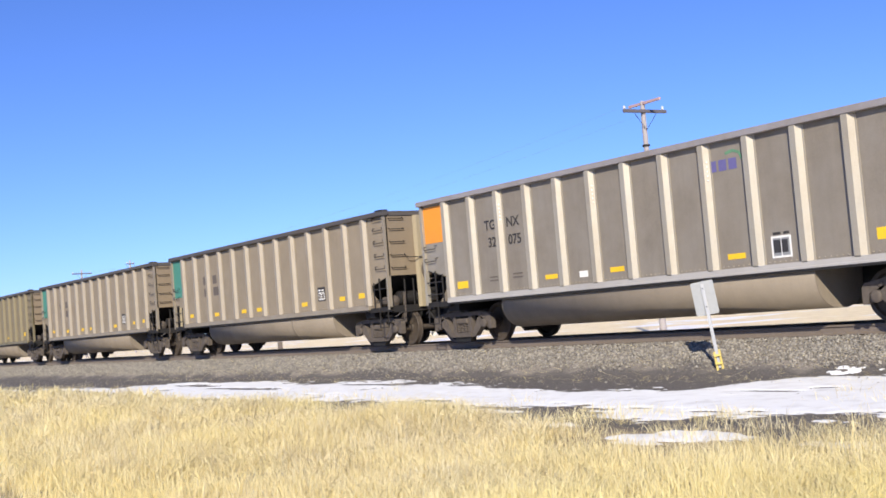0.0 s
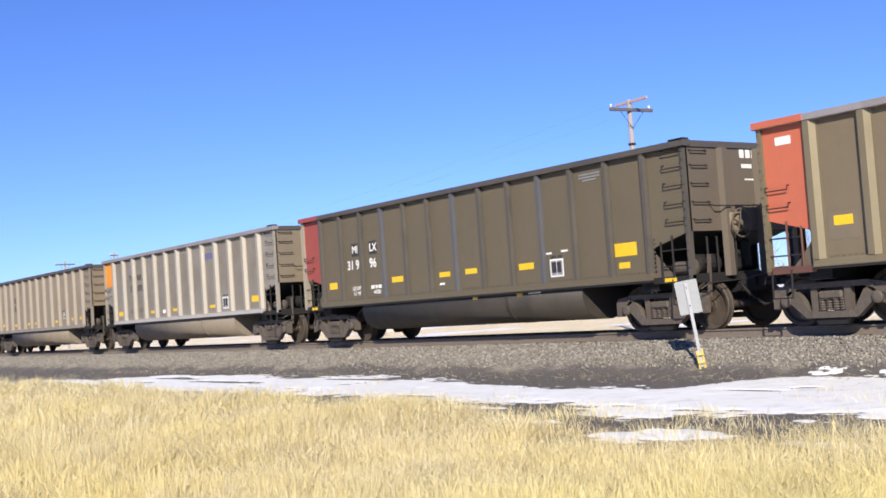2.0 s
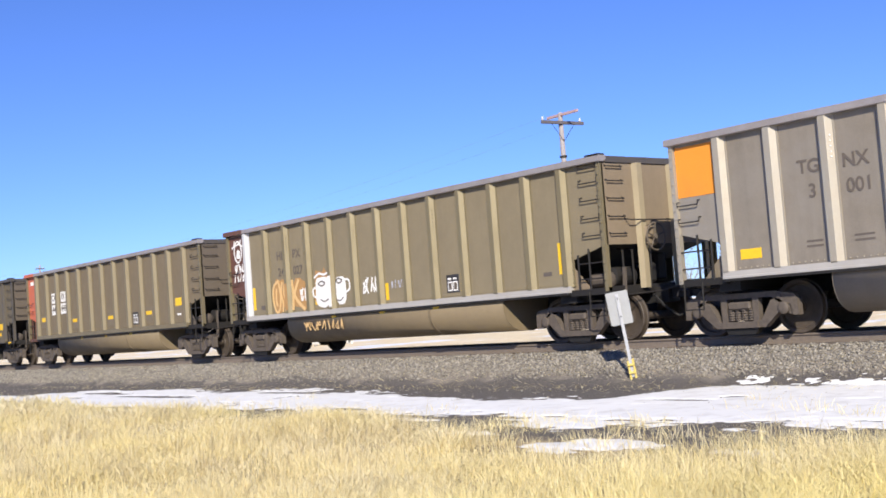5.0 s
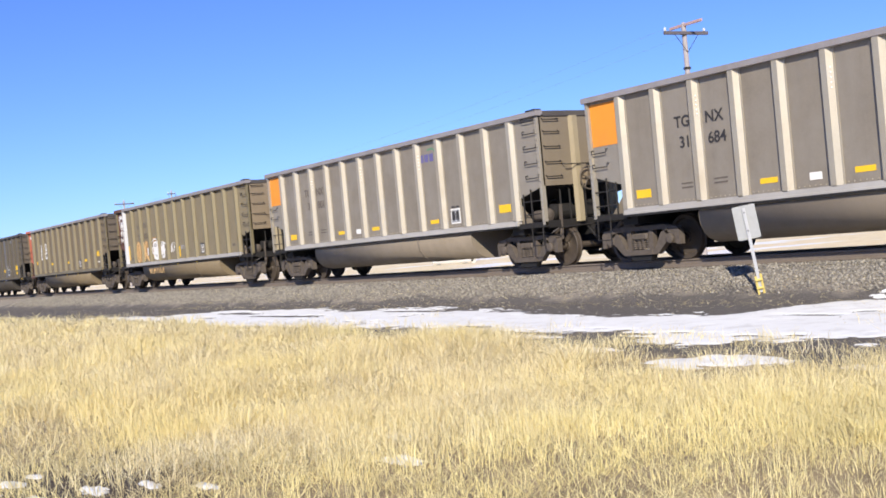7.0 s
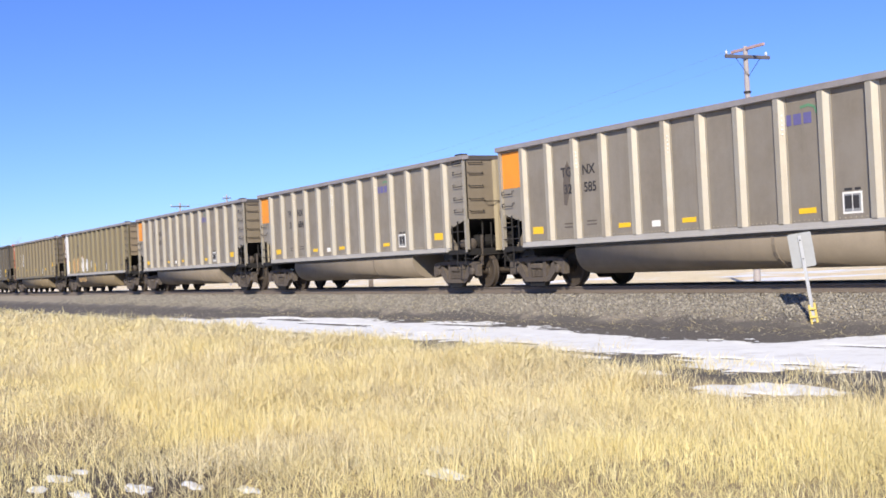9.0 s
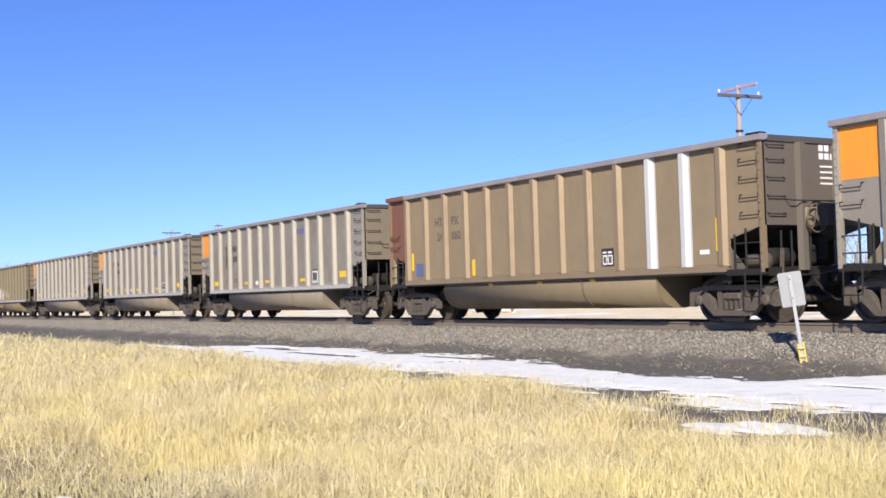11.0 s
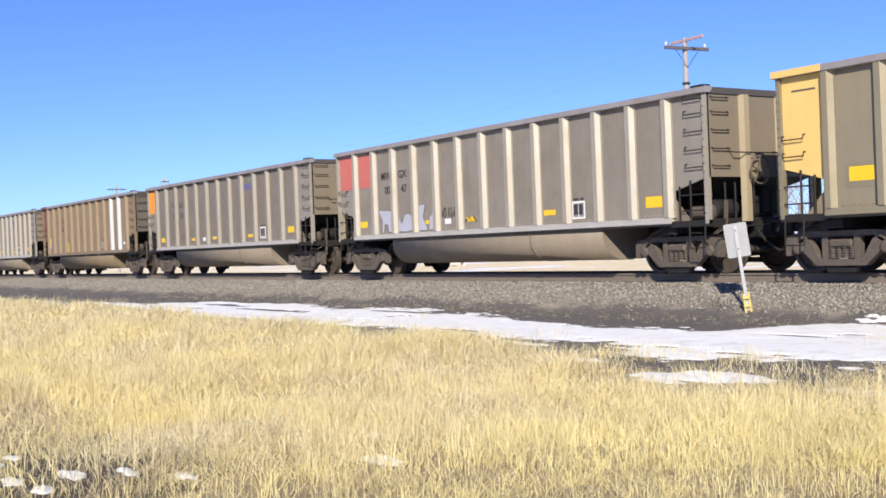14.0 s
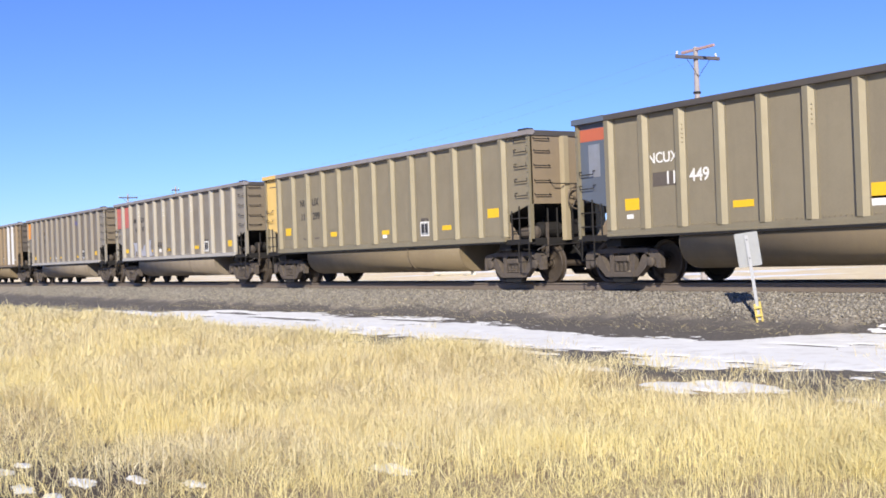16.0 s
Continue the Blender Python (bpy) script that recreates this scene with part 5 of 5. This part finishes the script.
# ---- wayside sign ----
def wayside_sign():
    """A leaning marker: flat plate on a thin post in a yellow bracket."""
    base = Vector((-13.57, 15.38, float(ground_z(0, 15.38))))
    s = tagged(new("wayside_sign"), "leaning grey sign plate on thin post in yellow bracket", "sign")
    s.matrix_world = Matrix.Translation(base) @ Matrix.Rotation(radians(41), 4, "Z") @ Matrix.Rotation(radians(-7.0), 4, "Y")
    part("post", prism(bmesh.new(), [(-0.028, -0.012), (0.028, -0.012), (0.028, 0.0), (0.012, 0.022), (-0.012, 0.022), (-0.028, 0.0)], "z", 0.02, 1.50), M["post_galv"], s, "pale galvanised channel post")
    pts = []
    for cx, cz, a0 in ((0.17, 1.52, 0), (-0.17, 1.52, 90), (-0.17, 0.98, 180), (0.17, 0.98, 270)):
        pts += [(cx + 0.025 * math.cos(radians(a0 + k)), cz + 0.025 * math.sin(radians(a0 + k))) for k in (0, 45, 90)]
    part("plate", prism(bmesh.new(), pts, "y", 0.024, 0.028), M["galv"], s, "pale grey plate seen from behind")
    for x, top in ((-0.045, 0.31), (0.045, 0.34)):
        part("prong", box(bmesh.new(), x - 0.02, x + 0.02, -0.035, 0.035, -0.05, top, 0.01), M["yellow_plastic"], s, "yellow plastic prong")
    for z in (0.10, 0.24):
        part("collar", box(bmesh.new(), -0.066, 0.066, -0.06, 0.06, z - 0.02, z + 0.02, 0.008), M["yellow_plastic"], s)
    for z in (1.1, 1.42):
        part("bolt", lathe(bmesh.new(), [(0.012, -0.024), (0.012, -0.012)], (0, 0, z), "y", 8), M["iron"], s)


wayside_sign()


# ---- poles and wires ----
def utility_pole(x, y, top, turn, label, upper=True, ARM=1.0):
    """A wooden pole with one or two crossarms, braces and insulators."""
    z0 = -0.72
    p = tagged(new("utility_pole"), label, "utility pole", group="poles along the line")
    p.matrix_world = pose(x, y, z0, 0, 0, turn)
    h = top - z0
    part("shaft", lathe(bmesh.new(), [(0.13, -0.3), (0.11, h * 0.6), (0.085, h + 0.3), (0.06, h + 0.34)], (0, 0, 0), "z", 12), M["pole"], p, "weathered reddish pole")
    arm = part("crossarm", box(bmesh.new(), -ARM, ARM, -0.15, -0.06, h - 0.12, h, 0.012), M["arm"], p, "dark weathered crossarm")
    for sx in (-ARM + 0.06, ARM - 0.16):
        part("insulator", lathe(bmesh.new(), [(0.02, 0.0), (0.05, 0.03), (0.035, 0.06), (0.05, 0.09), (0.025, 0.13)], (sx, -0.1, h), "z", 10), M["porcelain"], arm)
    for s in (-1, 1):
        part("brace", rod(bmesh.new(), [(0, -0.12, h - 0.75), (s * 0.55, -0.12, h - 0.10)], 0.010), M["iron"], p)
    part("band", lathe(bmesh.new(), [(0.14, h - 1.35), (0.14, h - 1.28)], (0, 0, 0), "z", 12), M["iron"], p)
    part("band", lathe(bmesh.new(), [(0.15, h - 2.5), (0.15, h - 2.4)], (0, 0, 0), "z", 12), M["iron"], p)
    if upper:
        bm = box(bmesh.new(), -0.85, 0.85, -0.04, 0.04, -0.05, 0.05, 0.01)
        a2 = part("crossarm", bm, M["arm_red"], p, "reddish upper crossarm")
        a2.matrix_basis = pose(-0.02, -0.14, h + 0.24, 0, 0, 92)
    return p


utility_pole(-29.6, 30.7, 7.60, 90 - 6, "weathered wooden pole with two crossed arms")
utility_pole(-116.5, 38.0, 7.9, 90, "distant wooden pole with one crossarm", False)
utility_pole(-121.0, 44.8, 9.0, 90, "distant slim wooden pole", False, 0.45)
wires = tagged(new("line_wire"), "thin slack wires between the poles", "wire")
for dy in (-0.9, 0.8):
    a, b = Vector((-29.6, 30.7 + dy, 7.7)), Vector((-116.5, 38 + dy, 8.0))
    for p0, p1, sag in ((a, b, 1.3),):
        part("wire", rod(bmesh.new(), [p0.lerp(p1, t) - Vector((0, 0, 4 * sag * t * (1 - t))) for t in np.linspace(0, 1, 15)], 0.0025, 4), M["wire"], wires)


# ---- far things behind the track ----
def bare_tree(x, y, h, seed, label="bare pale winter tree beyond the track"):
    """A leafless tree: tapered trunk, limbs and several orders of twigs."""
    r = random.Random(seed)
    t = tagged(new("bare_tree"), label, "tree")
    t.location = (x, y, -0.75)
    trunk, twigs = bmesh.new(), bmesh.new()

    def limb(bm, p, d, length, rad, depth):
        pts, q = [p], p
        for _ in range(4):
            d = (d + Vector((r.gauss(0, 0.16), r.gauss(0, 0.16), r.gauss(0.03, 0.1)))).normalized()
            q = q + d * length / 4
            pts.append(q)
        rings = []
        for i, v in enumerate(pts):
            rr = rad * (1 - 0.6 * i / 4)
            rings.append([bm.verts.new(v + Vector((rr * math.cos(k * math.tau / 4), rr * math.sin(k * math.tau / 4), 0))) for k in range(4)])
        for a, b in zip(rings, rings[1:]):
            for k in range(4):
                bm.faces.new((a[k], a[(k + 1) % 4], b[(k + 1) % 4], b[k]))
        if depth:
            for k in range(5 if depth > 1 else 4):
                s = pts[r.randint(1, 4)]
                out = Vector((r.gauss(0, 1), r.gauss(0, 1), r.uniform(0.1, 0.9))).normalized()
                limb(twigs, s, (d * 0.7 + out).normalized(), length * r.uniform(0.5, 0.75), rad * 0.45, depth - 1)
    limb(trunk, Vector((0, 0, 0)), Vector((0, 0, 1)), h * 0.5, h * 0.028, 4)
    part("trunk", trunk, M["bark"], t)
    part("branches", twigs, M["bark"], t, "tangle of bare twigs")


for k, (x, y, h) in enumerate(((-66, 78, 8.5), (-61, 76, 7.5), (-57.5, 79, 8.0), (-71, 82, 8.0), (-53, 80, 7.0), (-228, 42, 9.5), (-240, 40, 9.0), (-219, 44, 8.0))):
    bare_tree(x, y, h, 40 + k)
pipe = tagged(new("culvert_pipe"), "white pipe lying in the stubble field", "pipe")
pipe.location = (-67.2, 45.0, -0.5)
part("tube", lathe(bmesh.new(), [(0.20, -2.4), (0.24, -2.4), (0.24, 2.4), (0.20, 2.4), (0.20, -2.39)], (0, 0, 0), "x", 16), M["pipe"], pipe)
for x in (-1.8, 1.5):
    part("cradle", box(bmesh.new(), x, x + 0.3, -0.3, 0.3, -0.25, -0.18, 0.02), M["iron"], pipe)


stake = tagged(new("marker_stake"), "short weathered marker stake in the far field", "stake")
stake.location = (-69.7, 35.8, -0.75)
part("stake", prism(bmesh.new(), [(-0.12, -0.12), (0.12, -0.12), (0.12, 0.12), (-0.12, 0.12)], "z", 0.0, 0.5), M["tie"], stake)
part("cap", box(bmesh.new(), -0.14, 0.14, -0.14, 0.14, 0.5, 0.56, 0.02), M["pole"], stake)


# ---- what moves ----
def motions():
    halves = [k / 2 for k in range(33)]
    for i, car in CARS.items():
        walk(car, [(t, pose(train_x(t) + i * PITCH, SIDE_Y, 0)) for t in halves])
    ticks = [k / FPS for k in range(16 * FPS + 1)]
    turns = [math.degrees(train_x(t) / WHEEL_R) for t in ticks]
    for w, x in WHEELS:
        walk(w, [(t, pose(x, 1.6, WHEEL_R, 0, a, 0)) for t, a in zip(ticks, turns)])


motions()
